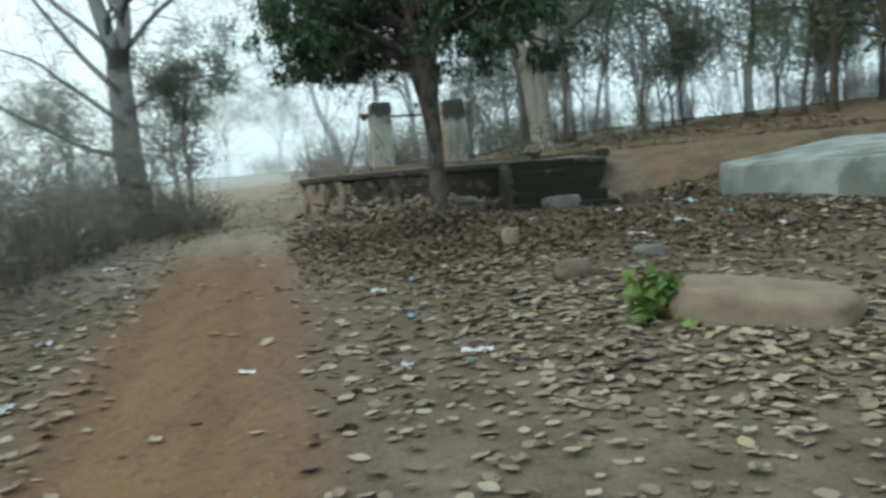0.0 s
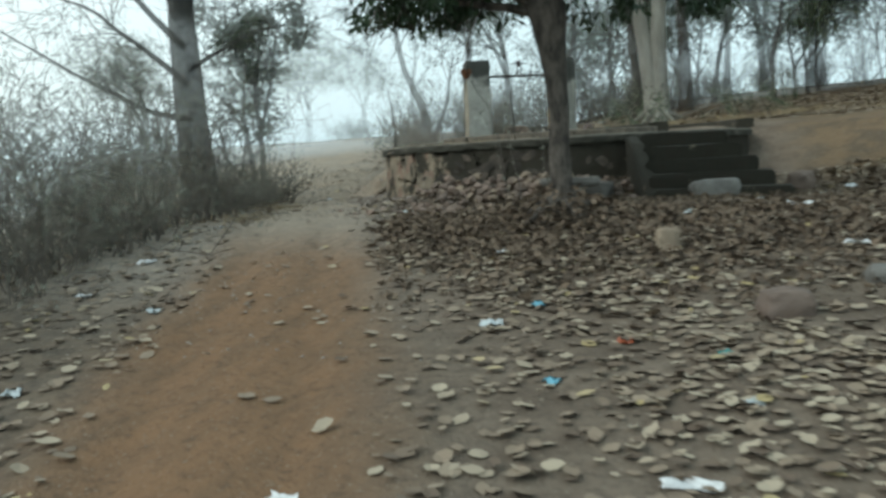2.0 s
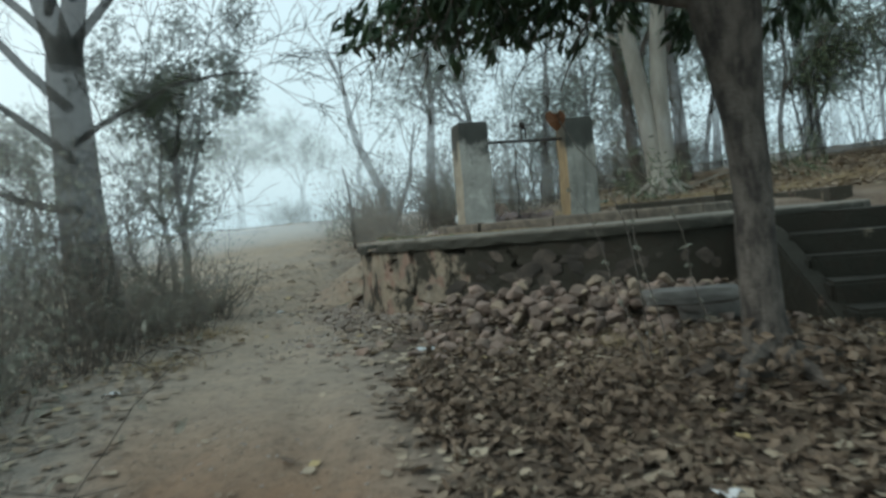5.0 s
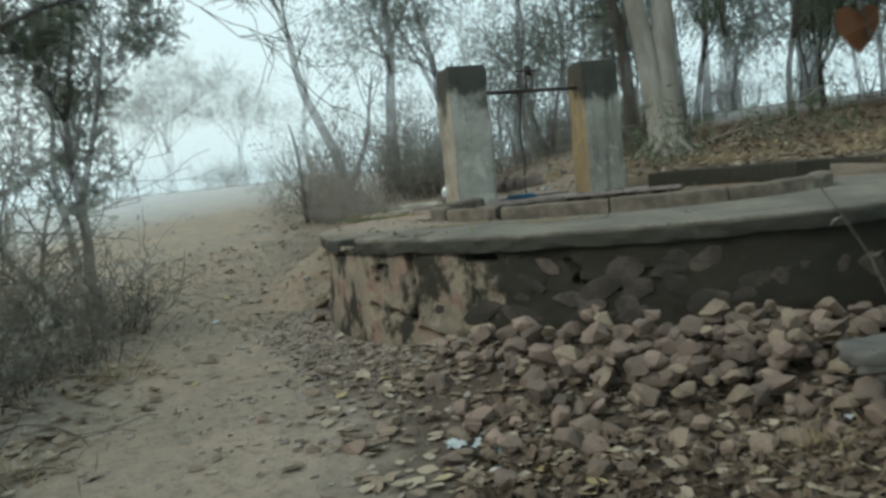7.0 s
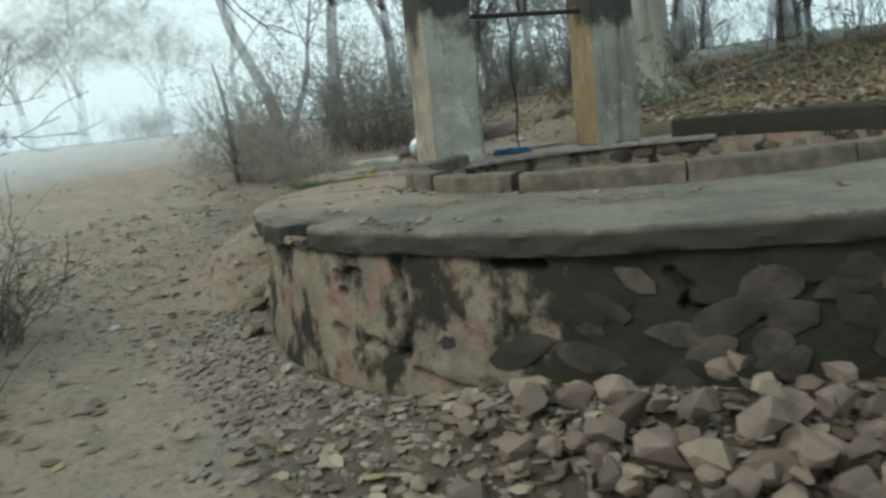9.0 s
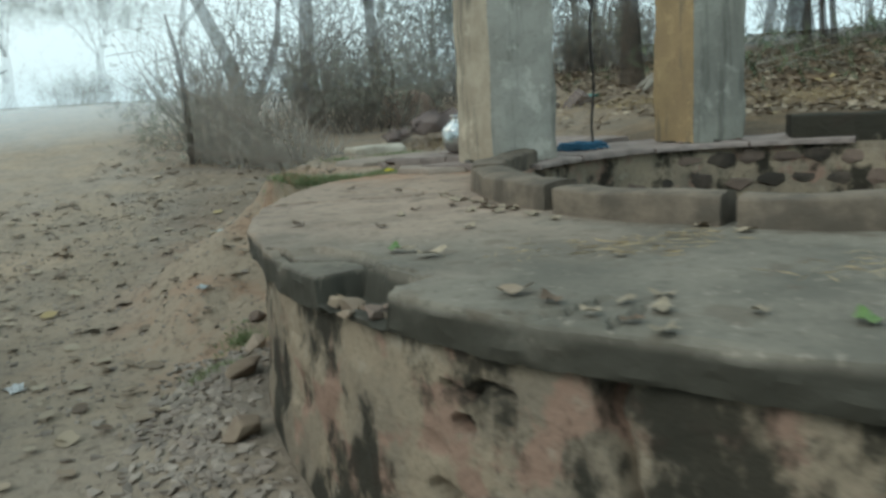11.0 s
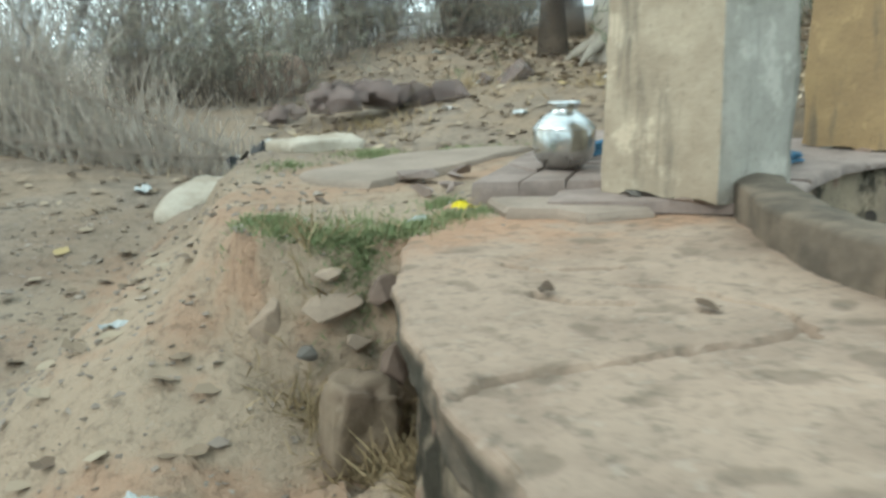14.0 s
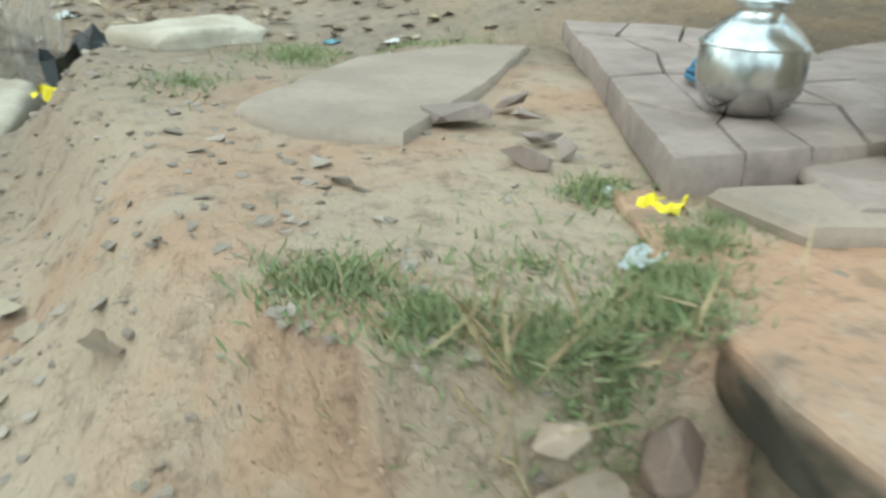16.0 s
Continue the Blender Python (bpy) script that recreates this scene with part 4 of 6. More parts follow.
for k, (x, y, w) in enumerate(((-2.12, 15.90, 0.11), (-2.03, 15.68, 0.08), (-2.20, 15.50, 0.07), (-1.96, 15.80, 0.06), (-1.90, 15.95, 0.07), (-2.08, 15.52, 0.05))):
    ob = tagged(part("broken_paving", rock_mesh("broken_paving", 900 + k, 0.4, 10), M["paving"]), "broken grey-pink piece of paving in the earth", "stone", "broken paving beside the apron")
    ob.matrix_basis = pose(x, y, 0.925, 5 * k, -4 * k, 60 * k) @ Matrix.Diagonal((w, w, w, 1))



def stone(name, at, size, turn, mat, label, seed, tilt=(0, 0), rough=0.25, flat=0.0, category="stone", group="", sub=4):
    ob = tagged(part(name, boulder_mesh(name, size, seed, rough, sub, flat), mat), label, category, group)
    ob.matrix_basis = pose(*at, tilt[0], tilt[1], turn)
    return ob


def rest(x, y, h, sink=0.3):
    return (x, y, gz(x, y) + h * (0.5 - sink))


stone("boulder", (-2.36, 17.36, 0.86), (0.66, 0.40, 0.30), 18, M["stone_white"], "pale flat-topped limestone block in the earth bank", 3.0, flat=0.5)
stone("boulder", (-3.08, 17.62, gz(-3.08, 17.62) + 0.03), (0.95, 0.32, 0.20), 70, M["stone_white"], "tilted pale slab of limestone on the bank", 5.0, (8, -6), rough=0.12, flat=0.5)
stone("boulder", (-2.63, 14.60, 0.42), (0.22, 0.18, 0.34), 10, M["stone_tan"], "rough upright grey-tan rock beside the platform wall", 7.0, (6, 8), 0.6)



def chunk(at, size, turn, mat, label, seed, tilt=(0, 0)):
    """An angular broken stone with slightly eased edges."""
    bm = bmesh.new()
    bm.from_mesh(rock_mesh("bank_stone", seed, 0.75, 14))
    bmesh.ops.bevel(bm, geom=bm.edges[:], offset=0.04, segments=1, affect="EDGES")
    ob = tagged(part("bank_stone", bm, mat), label, "stone", "stones in the bank")
    ob.matrix_basis = pose(at[0], at[1] + 0.03, at[2], *tilt, turn) @ Matrix.Diagonal((*(0.88 * v for v in size), 1))


for at, size, turn, mat, label, seed, tilt in (
    ((-2.50, 14.74, 0.75), (0.085, 0.08, 0.10), 30, "stone_red", "reddish broken stone wedged in the earth bank", 71, (10, 0)),
    ((-2.66, 14.75, 0.72), (0.12, 0.10, 0.075), 15, "stone_pale", "tan broken stone wedged in the earth bank", 72, (12, 0)),
    ((-2.83, 14.86, 0.67), (0.07, 0.09, 0.16), 40, "stone_pale", "tan broken stone leaning on the earth bank", 73, (20, 30)),
    ((-2.66, 14.79, 0.81), (0.06, 0.05, 0.035), 5, "stone_pale", "small tan stone under the grass edge", 74, (0, 0)),
    ((-2.85, 14.93, 0.79), (0.045, 0.045, 0.03), 65, "stone_pale", "small tan stone under the grass edge", 75, (0, 0)),
    ((-2.49, 14.62, 0.58), (0.09, 0.09, 0.12), 5, "stone_red", "reddish broken stone wedged beside the wall", 76, (0, 15)),
    ((-2.60, 14.70, 0.62), (0.10, 0.07, 0.05), 75, "stone_pale", "tan broken stone wedged beside the wall", 77, (0, 15)),
    ((-2.74, 14.72, 0.60), (0.05, 0.05, 0.04), 20, "stone_grey", "small grey stone wedged in the earth bank", 82, (0, 0)),
    ((-2.86, 14.18, gz(-2.86, 14.18) + 0.03), (0.075, 0.065, 0.07), 50, "stone_red", "orange round stone at the foot of the wall", 78, (0, 0)),
    ((-2.80, 13.80, gz(-2.80, 13.80) + 0.03), (0.10, 0.08, 0.08), 80, "stone_pale", "tan round stone at the foot of the wall", 79, (0, 0)),
    ((-2.72, 13.35, gz(-2.72, 13.35) + 0.03), (0.16, 0.12, 0.10), 20, "stone_tan", "grey-tan flat stone at the foot of the wall", 80, (0, 0)),
    ((-2.62, 12.7, gz(-2.62, 12.7) + 0.03), (0.13, 0.12, 0.09), 20, "stone_tan", "grey-tan flat stone at the foot of the wall", 81, (0, 0)),
):
    chunk(at, size, turn, M[mat], label, seed, tilt)
stone("boulder", rest(2.76, 4.95, 0.24), (0.34, 0.28, 0.24), 20, M["stone_red"], "squarish brown sandstone rock among dead leaves", 15.0, rough=0.2)
stone("boulder", rest(3.45, 5.6, 0.16), (0.34, 0.24, 0.16), 0, M["stone_grey"], "low grey rock among dead leaves", 16.0)
stone("boulder", rest(2.1, 6.4, 0.26), (0.20, 0.10, 0.26), 20, M["stone_tan"], "upright tan stone among dead leaves", 17.0, rough=0.5)
stone("boulder", rest(2.55, 9.2, 0.30), (0.62, 0.40, 0.30), 10, M["stone_grey"], "weathered grey rock at the foot of the steps", 18.0)
stone("boulder", rest(2.95, 10.4, 0.44), (0.70, 0.46, 0.50), 10, M["stone_tan"], "weathered tan block beside the steps", 19.0)
stone("boulder", rest(3.6, 10.9, 0.40), (0.46, 0.34, 0.40), 70, M["stone_red"], "reddish rock beside the steps", 20.0)
stone("boulder", (0.95, 9.62, 0.36), (0.80, 0.34, 0.16), 5, M["stone_grey"], "grey stone slab leaning at the foot of the wall", 21.0, flat=0.4)
stone("boulder", rest(1.15, 10.05, 0.30, 0.2), (0.62, 0.36, 0.30), -5, M["stone_grey"], "flat grey rock beside the rubble heap", 22.0, flat=0.45)
stone("boulder", rest(-2.2, 22.6, 0.7), (0.9, 0.6, 0.8), 20, M["stone_red"], "rounded brown boulder on the slope", 23.0)
for k in range(34):
    x, y = -1.7 + rs.gauss(0, 0.55), 20.1 + rs.gauss(0, 0.35)
    w = rs.uniform(0.10, 0.25) * (1.3 if k < 4 else 1.0)
    ob = tagged(part("heap_rock", rock_mesh("heap_rock", 700 + k, 0.7, 14), M["stone_dark"]), "dark reddish broken rock in a heap on the slope", "stone", "rock heap on the slope")
    ob.matrix_basis = pose(x, y, gz(x, y) + w * 0.25 + 0.22 * math.exp(-((x + 1.7) / 0.5) ** 2), rs.uniform(-25, 25), rs.uniform(-25, 25), rs.uniform(0, 360)) @ Matrix.Diagonal((w, w, w, 1))
stone("boulder", rest(4.0, 3.35, 0.40, 0.35), (1.36, 0.72, 0.40), -24, M["stone_tan"], "long flat tan stone slab lying on the leaf litter", 60.0, (4, 5), rough=0.12, flat=0.5)


def build_tank():
    """The long concrete block east of the steps."""
    bm = bmesh.new()
    outline = [(7.1, 12.6), (4.75, 10.1), (4.90, 9.35), (5.9, 7.75), (7.2, 6.9), (9.8, 6.6), (9.8, 12.8)]
    low = [bm.verts.new((x, y, -0.35)) for x, y in outline]
    high = [bm.verts.new((x, y, 0.55 + 0.37 * max(0.0, min(1.0, (y - 9.6) / 3.0)))) for x, y in outline]
    n = len(outline)
    for k in range(n):
        bm.faces.new((low[(k + 1) % n], low[k], high[k], high[(k + 1) % n]))
    bm.faces.new(high[::-1])
    bmesh.ops.recalc_face_normals(bm, faces=bm.faces[:])
    bmesh.ops.triangulate(bm, faces=[f for f in bm.faces if len(f.verts) > 4])
    bmesh.ops.bevel(bm, geom=[e for e in bm.edges if len(e.link_faces) == 2 and e.calc_face_angle(0) > 0.2], offset=0.025, segments=2, affect="EDGES")
    for _ in range(2):
        bmesh.ops.subdivide_edges(bm, edges=[e for e in bm.edges if e.calc_length() > 0.25], cuts=2, use_grid_fill=True)
    bmesh.ops.triangulate(bm, faces=bm.faces[:])
    for v in bm.verts:
        v.co += 0.02 * Vector((noise.noise(v.co * 2.5), noise.noise(v.co * 2.5 + Vector((5, 0, 0))), noise.noise(v.co * 2.5 + Vector((0, 5, 0)))))
    tagged(part("concrete_block", bm, M["concrete"]), "long low weathered concrete block, pale and stained", "concrete block")


build_tank()


def build_rubble():
    heap = thing("rubble_heap", "heap of broken reddish stones against the well wall", "rubble", (-0.4, 10.0, 0))
    rs = random.Random(11)
    shapes = []
    for k in range(14):
        me = rock_mesh("rubble_stone", 200 + k, 0.62, 16)
        me.materials.append(M[("stone_red", "stone_rubble", "stone_tan", "stone_red", "stone_rubble")[k % 5]])
        shapes.append(me)
    n = 0
    while n < 300:
        a, r = radians(rs.triangular(232, 304, 268)), rs.triangular(2.98, 4.7, 3.25)
        x, y = DECK[0] + r * math.cos(a), DECK[1] + r * math.sin(a)
        if math.degrees(a) > 285 and rs.random() < 0.5:
            continue
        s = rs.triangular(0.035, 0.12, 0.058) * (1.12 - 0.2 * (r - 3)) * (0.6 if math.degrees(a) < 244 else 1.0)
        lift = 0.26 * math.exp(-((r - 3.4) / 0.5) ** 2) * math.exp(-((math.degrees(a) - 266) / 18) ** 2) * rs.uniform(0.1, 1.0)
        ob = new("rubble_stone", rs.choice(shapes))
        ob.parent = heap
        ob.matrix_basis = pose(x + 0.4, y - 10.0, gz(x, y) + lift + s * 0.15, rs.uniform(-30, 30), rs.uniform(-30, 30), rs.uniform(0, 360)) @ Matrix.Diagonal((s, s, s, 1))
        n += 1
    # gravel and chips, joined
    V, F, at = [], [], 0
    base = []
    for k in range(6):
        me = rock_mesh("chip", 300 + k, 0.5, 9)
        base.append((np.array([v.co[:] for v in me.vertices]), [tuple(p.vertices) for p in me.polygons]))
    nr = np.random.RandomState(5)
    spots = []
    for _ in range(8200):
        q = nr.rand()
        if q < 0.40:
            a, r = radians(nr.uniform(176, 305)), 2.98 + abs(nr.normal(0, 0.45 if nr.rand() < 0.4 else 0.9))
            if a < 3.9 and r > 3.5:
                r = 3.0 + (r - 3.0) * 0.3
            spots.append((DECK[0] + r * math.cos(a), DECK[1] + r * math.sin(a), nr.uniform(0.012, 0.045)))
        elif q < 0.62:
            y = nr.uniform(4, 17)
            spots.append((1.42 - 0.4 * y + nr.normal(-0.6, 1.0), y, nr.uniform(0.006, 0.022)))
        else:
            y = nr.uniform(13, 18)
            spots.append((nr.uniform(-5.6, -2.6) + (0.0 if nr.rand() < 0.75 else 0.6), y, nr.uniform(0.006, 0.022) * (1.7 if nr.rand() < 0.08 else 1)))
    for x, y, s in spots:
        v, f = base[nr.randint(6)]
        a = nr.uniform(0, 6.28)
        w = np.stack([v[:, 0] * math.cos(a) - v[:, 1] * math.sin(a), v[:, 0] * math.sin(a) + v[:, 1] * math.cos(a), v[:, 2]], -1) * s
        V.append(w + np.array((x, y, gz(x, y) + s * 0.12)))
        F += [tuple(i + at for i in p) for p in f]
        at += len(v)
    me = mesh_of("gravel", np.concatenate(V), F)
    tagged(part("gravel", me, M["gravel"]), "loose grey gravel and stone chips", "gravel", kind="stuff")


build_rubble()

# ---- trees and shrubs ----
def limb(rs, p, d, length, r0, r1, n=7, wander=0.18, droop=0.0):
    """A wandering limb as a path of (point, radius)."""
    p, d = np.array(p, float), np.array(d, float) / np.linalg.norm(d)
    out = [(p.copy(), r0)]
    for k in range(1, n + 1):
        d = d + rs.normal(0, wander, 3) / math.sqrt(n) * 1.6 + np.array((0, 0, -droop / n))
        d /= np.linalg.norm(d)
        p = p + d * length / n
        out.append((p.copy(), r0 + (r1 - r0) * k / n))
    return out


def spread(rs, d, angle):
    """A direction that leaves d by about the given angle."""
    d = d / np.linalg.norm(d)
    a = rs.normal(size=3)
    a -= d * (a @ d)
    a /= np.linalg.norm(a)
    return d * math.cos(angle) + a * math.sin(angle)


def grow(rs, trunk, levels, counts, lengths, angle, droop=0.0, start=0.45, thin=0.55, wander=0.22, up=0.25):
    """Limbs, branches and twigs on the given trunk paths. Returns the paths by level and the twigs' points."""
    tiers = [list(trunk)]
    for lv in range(levels):
        nxt = []
        for path in tiers[-1]:
            n = len(path)
            for _ in range(counts[lv]):
                k = int(rs.uniform(start if lv == 0 else 0.25, 0.999) * n)
                k = min(n - 1, max(1, k))
                p, r = path[k]
                d = path[k][0] - path[k - 1][0]
                nd = spread(rs, d, angle * rs.uniform(0.7, 1.3)) + np.array((0, 0, up))
                L = lengths[lv] * rs.uniform(0.6, 1.25)
                nxt.append(limb(rs, p, nd, L, max(0.004, r * thin), max(0.003, r * 0.16), 6, wander, droop))
        tiers.append(nxt)
    return tiers


def crown_on(rs, paths, per, length, width, hang=0.5, scatter=0.12):
    """Leaves along the outer half of the given twigs."""
    P, D = [], []
    for path in paths:
        pts = [q[0] for q in path]
        for _ in range(per):
            f = rs.uniform(0.3, 1.0) * (len(pts) - 1)
            k = int(f)
            a, b = pts[k], pts[min(k + 1, len(pts) - 1)]
            P.append(a + (b - a) * (f - k) + rs.normal(0, scatter, 3))
            D.append((b - a) / (np.linalg.norm(b - a) + 1e-6) * 0.5 + rs.normal(0, 0.6, 3) + np.array((0, 0, -hang)))
    return blades(np.array(P), np.array(D), length, width, rs)


def build_tree(at, trunk_paths, grow_args, leaf, bark, label, seed, sides=7, name="tree"):
    """Trunk with its limbs, and a crown of single leaves; trunk_paths are relative to the foot."""
    rs = np.random.RandomState(seed)
    t = thing(name, label, "tree", at)
    tiers = grow(rs, trunk_paths, **grow_args)
    v, f = tubes(tiers[0], 12 if sides > 6 else 8)
    part("trunk", mesh_of("trunk", v, f, True), bark, t)
    for path in tiers[1]:
        v, f = tubes([path], sides)
        part("limb", mesh_of("limb", v, f, True), bark, t)
    v, f = tubes([p for tier in tiers[2:] for p in tier], 4)
    tagged(part("branchwork", mesh_of("branchwork", v, f, True), bark, t), kind="stuff")
    if leaf:
        per, length, width, hang, scatter, mat = leaf
        v, f = crown_on(rs, tiers[-1], per, length, width, hang, scatter)
        tagged(part("crown", mesh_of("crown", v, f), mat, t), kind="stuff")
    return t


def stem(points, radii):
    return [(np.array(p, float), r) for p, r in zip(points, radii)]


# the dark tree in front of the steps
def main_tree():
    x, y = 1.12, 7.75
    z = gz(x, y) - 0.05
    rs = np.random.RandomState(3)
    trunk = stem([(0.03, 0, 0), (0.02, 0, 0.1), (0.0, 0, 0.3), (-0.01, 0, 0.6), (0.0, 0.02, 0.95), (-0.02, 0.02, 1.3), (-0.04, 0, 1.55), (-0.06, 0, 1.8), (-0.10, 0, 2.1), (-0.12, 0.02, 2.5)], [0.20, 0.14, 0.105, 0.098, 0.095, 0.105, 0.13, 0.17, 0.18, 0.12])
    heads = [limb(rs, (-0.11, 0, 2.2), d, L, 0.075, 0.025, 8, 0.16) for d, L in (((-0.75, -0.1, 0.75), 1.9), ((0.75, 0.2, 0.7), 1.8), ((-0.2, 0.6, 1), 2.0), ((0.25, -0.6, 0.9), 1.8), ((0, 0, 1), 2.4))]
    low = [limb(rs, (-0.08, 0, 1.85 + 0.04 * k), (math.cos(a), math.sin(a), 0.52 + 0.1 * (k % 3)), 1.55 + 0.25 * (k % 2), 0.05, 0.012, 8, 0.14, 0.45) for k, a in enumerate(np.radians((180, 205, 155, 230, 130, 270, 300, 330, 0, 25, 60, 95, 190, 170)))]
    heads += low
    t = thing("tree", "dark-leaved tree with a flaking brown trunk growing before the well", "tree", (x, y, z))
    v, f = tubes([trunk], 16)
    part("trunk", mesh_of("trunk", v, f, True), M["bark_main"], t)
    for h in heads:
        v, f = tubes([h], 9)
        part("limb", mesh_of("limb", v, f, True), M["bark_main"], t)
    tiers = grow(rs, heads, 2, (8, 5), (0.6, 0.36), 0.9, 0.5, 0.35, 0.4, 0.2, 0.0)
    v, f = tubes(tiers[1] + tiers[2], 4)
    tagged(part("branchwork", mesh_of("branchwork", v, f, True), M["bark_main"], t), kind="stuff")
    v, f = crown_on(rs, tiers[2], 22, 0.14, 0.045, 0.9, 0.06)
    keep = v.reshape(-1, 5, 3)[:, :, 2].min(1) > 1.84
    v = v.reshape(-1, 5, 3)[keep].reshape(-1, 3)
    f = np.concatenate([np.arange(keep.sum())[:, None] * 5 + np.array([q]) for q in ([0, 1, 4], [1, 2, 4], [2, 3, 4], [3, 0, 4])])
    part("crown", mesh_of("crown", v, f), M["leaf_main"], t, "drooping dark green leaves")
    # roots at the foot
    roots = [limb(rs, (0.05 * math.cos(a), 0.05 * math.sin(a), 0.16), (math.cos(a), math.sin(a), -0.35), 0.5, 0.07, 0.02, 5, 0.15) for a in np.arange(0, 6.2, 1.05)]
    for r in roots:
        v, f = tubes([r], 7)
        part("root", mesh_of("root", v, f, True), M["bark_main"], t)
    # the russet leaf on a dry shoot, over the rubble
    pts = [(0.17, 8.05, 1.62), (0.19, 8.04, 1.52), (0.28, 8.0, 1.36), (0.40, 7.95, 1.20), (0.50, 7.9, 0.9), (0.55, 7.88, 0.5), (0.58, 7.86, gz(0.58, 7.86) - 0.02)]
    v, f = tubes([[(np.array(p), 0.004) for p in pts]], 5)
    w = thing("dry_weed", "thin dry weed stem with one russet leaf", "weed", (0.58, 7.86, 0))
    inv = Matrix.Translation((-0.58, -7.86, 0))
    me = mesh_of("stalk", v, f, True)
    me.transform(inv)
    part("stalk", me, M["twig"], w)
    outline = [(0, 0.045), (0.03, 0.062), (0.055, 0.05), (0.06, 0.02), (0.045, -0.02), (0, -0.065), (-0.045, -0.02), (-0.06, 0.02), (-0.055, 0.05), (-0.03, 0.062)]
    vs = [(0.17 - 0.58 + px * 0.9, 8.05 - 7.86 + 0.012 * math.sin(px * 40), 1.53 + pz * 0.9) for px, pz in outline]
    part("leaf", mesh_of("leaf", vs + [(0.17 - 0.58, 0.17, 1.53)], [(k, (k + 1) % 10, 10) for k in range(10)]), M["leaf_orange"], w, "russet heart-shaped leaf")

    for k, (bx, by, tx, ty, h) in enumerate(((0.66, 8.1, 0.42, 8.3, 1.5), (0.55, 8.25, 0.20, 8.5, 1.15), (0.95, 8.3, 0.75, 8.5, 1.0))):
        z0 = gz(bx, by)
        w = thing("dry_weed", "tall thin weed with small withered leaves", "weed", (bx, by, z0))
        path = [(np.array(((tx - bx) * (j / 10) ** 1.4 + 0.02 * math.sin(j), (ty - by) * j / 10, h * j / 10 - 0.02)), 0.006 - 0.0004 * j) for j in range(11)]
        v, f = tubes([path], 5)
        part("stalk", mesh_of("stalk", v, f, True), M["twig"], w)
        P = np.array([path[j][0] for j in rs.randint(3, 11, 14)])
        v, f = blades(P, rs.normal(0, 0.5, (14, 3)) + np.array((0, 0, -0.7)), 0.05, 0.03, rs)
        tagged(part("foliage", mesh_of("foliage", v, f), M["leaf_bush"], w), kind="stuff")


main_tree()


# the tall bare tree over the hedge
def bare_tree():
    x, y = -5.3, 11.75
    z = gz(x, y) - 0.05
    rs = np.random.RandomState(8)
    trunk = stem([(0, 0, 0), (-0.02, 0, 0.4), (-0.06, 0, 1.0), (-0.10, 0, 1.7), (-0.10, 0, 2.4), (-0.12, 0, 3.1), (-0.10, 0, 3.5)], [0.36, 0.30, 0.27, 0.25, 0.23, 0.21, 0.19])
    arms = [stem([(-0.10, 0, 3.2), (-0.3, 0.05, 3.8), (-0.55, 0.1, 4.6), (-0.75, 0.1, 5.6), (-0.9, 0, 7.2)], [0.18, 0.15, 0.13, 0.10, 0.05]), stem([(-0.08, 0, 3.2), (0.08, 0, 3.9), (0.12, -0.05, 4.8), (0.2, -0.1, 6.0), (0.35, 0, 7.6)], [0.16, 0.14, 0.12, 0.09, 0.04])]
    boughs = [limb(rs, p, d, L, r, 0.012, 10, 0.14, dr) for p, d, L, r, dr in (((-0.06, 0, 1.55), (-1, -0.2, 0.30), 3.6, 0.05, -0.1), ((-0.1, 0, 2.1), (-0.9, 0.1, 0.65), 3.4, 0.055, 0.0), ((-0.1, 0, 2.7), (-0.85, -0.3, 0.8), 3.6, 0.06, 0.0), ((-0.1, 0, 2.3), (0.9, -0.1, 0.55), 2.2, 0.04, 0.1), ((0, 0, 3.4), (0.9, 0.1, 0.7), 2.8, 0.06, 0.3), ((-0.2, 0, 3.4), (-0.8, 0.2, 1.0), 3.4, 0.06, 0.1), ((0.1, 0, 4.2), (0.9, -0.3, 0.8), 3.4, 0.06, 0.5), ((0.1, 0, 4.6), (1.0, 0.2, 0.5), 3.6, 0.055, 0.7), ((0.1, -0.1, 4.0), (0.7, -0.6, 0.6), 3.4, 0.055, 0.6), ((-0.6, 0.1, 5.0), (-1, -0.2, 0.6), 3.6, 0.05, 0.2), ((0.2, 0, 5.5), (0.9, 0, 0.6), 3.5, 0.05, 0.8))]
    t = thing("tree", "tall grey-barked leafless tree with long fine branches", "tree", (x, y, z))
    v, f = tubes([trunk], 14)
    part("trunk", mesh_of("trunk", v, f, True), M["bark_bare"], t)
    for nm, some in (("fork", arms), ("bough", boughs)):
        for p in some:
            v, f = tubes([p], 8)
            part(nm, mesh_of(nm, v, f, True), M["bark_bare"], t)
    tiers = grow(rs, arms + boughs, 3, (9, 5, 4), (1.1, 0.7, 0.45), 0.7, 0.25, 0.2, 0.32, 0.25, 0.05)
    v, f = tubes(tiers[1] + tiers[2], 4)
    tagged(part("branchwork", mesh_of("branchwork", v, f, True), M["bark_bare"], t), kind="stuff")
    v, f = tubes(tiers[3], 3)
    tagged(part("twig_spray", mesh_of("twig_spray", v, f), M["bark_bare"], t), kind="stuff")
    v, f = crown_on(rs, tiers[3][::9], 2, 0.07, 0.04, 0.4, 0.03)
    part("last_leaves", mesh_of("last_leaves", v, f), M["leaf_bush"], t)


bare_tree()

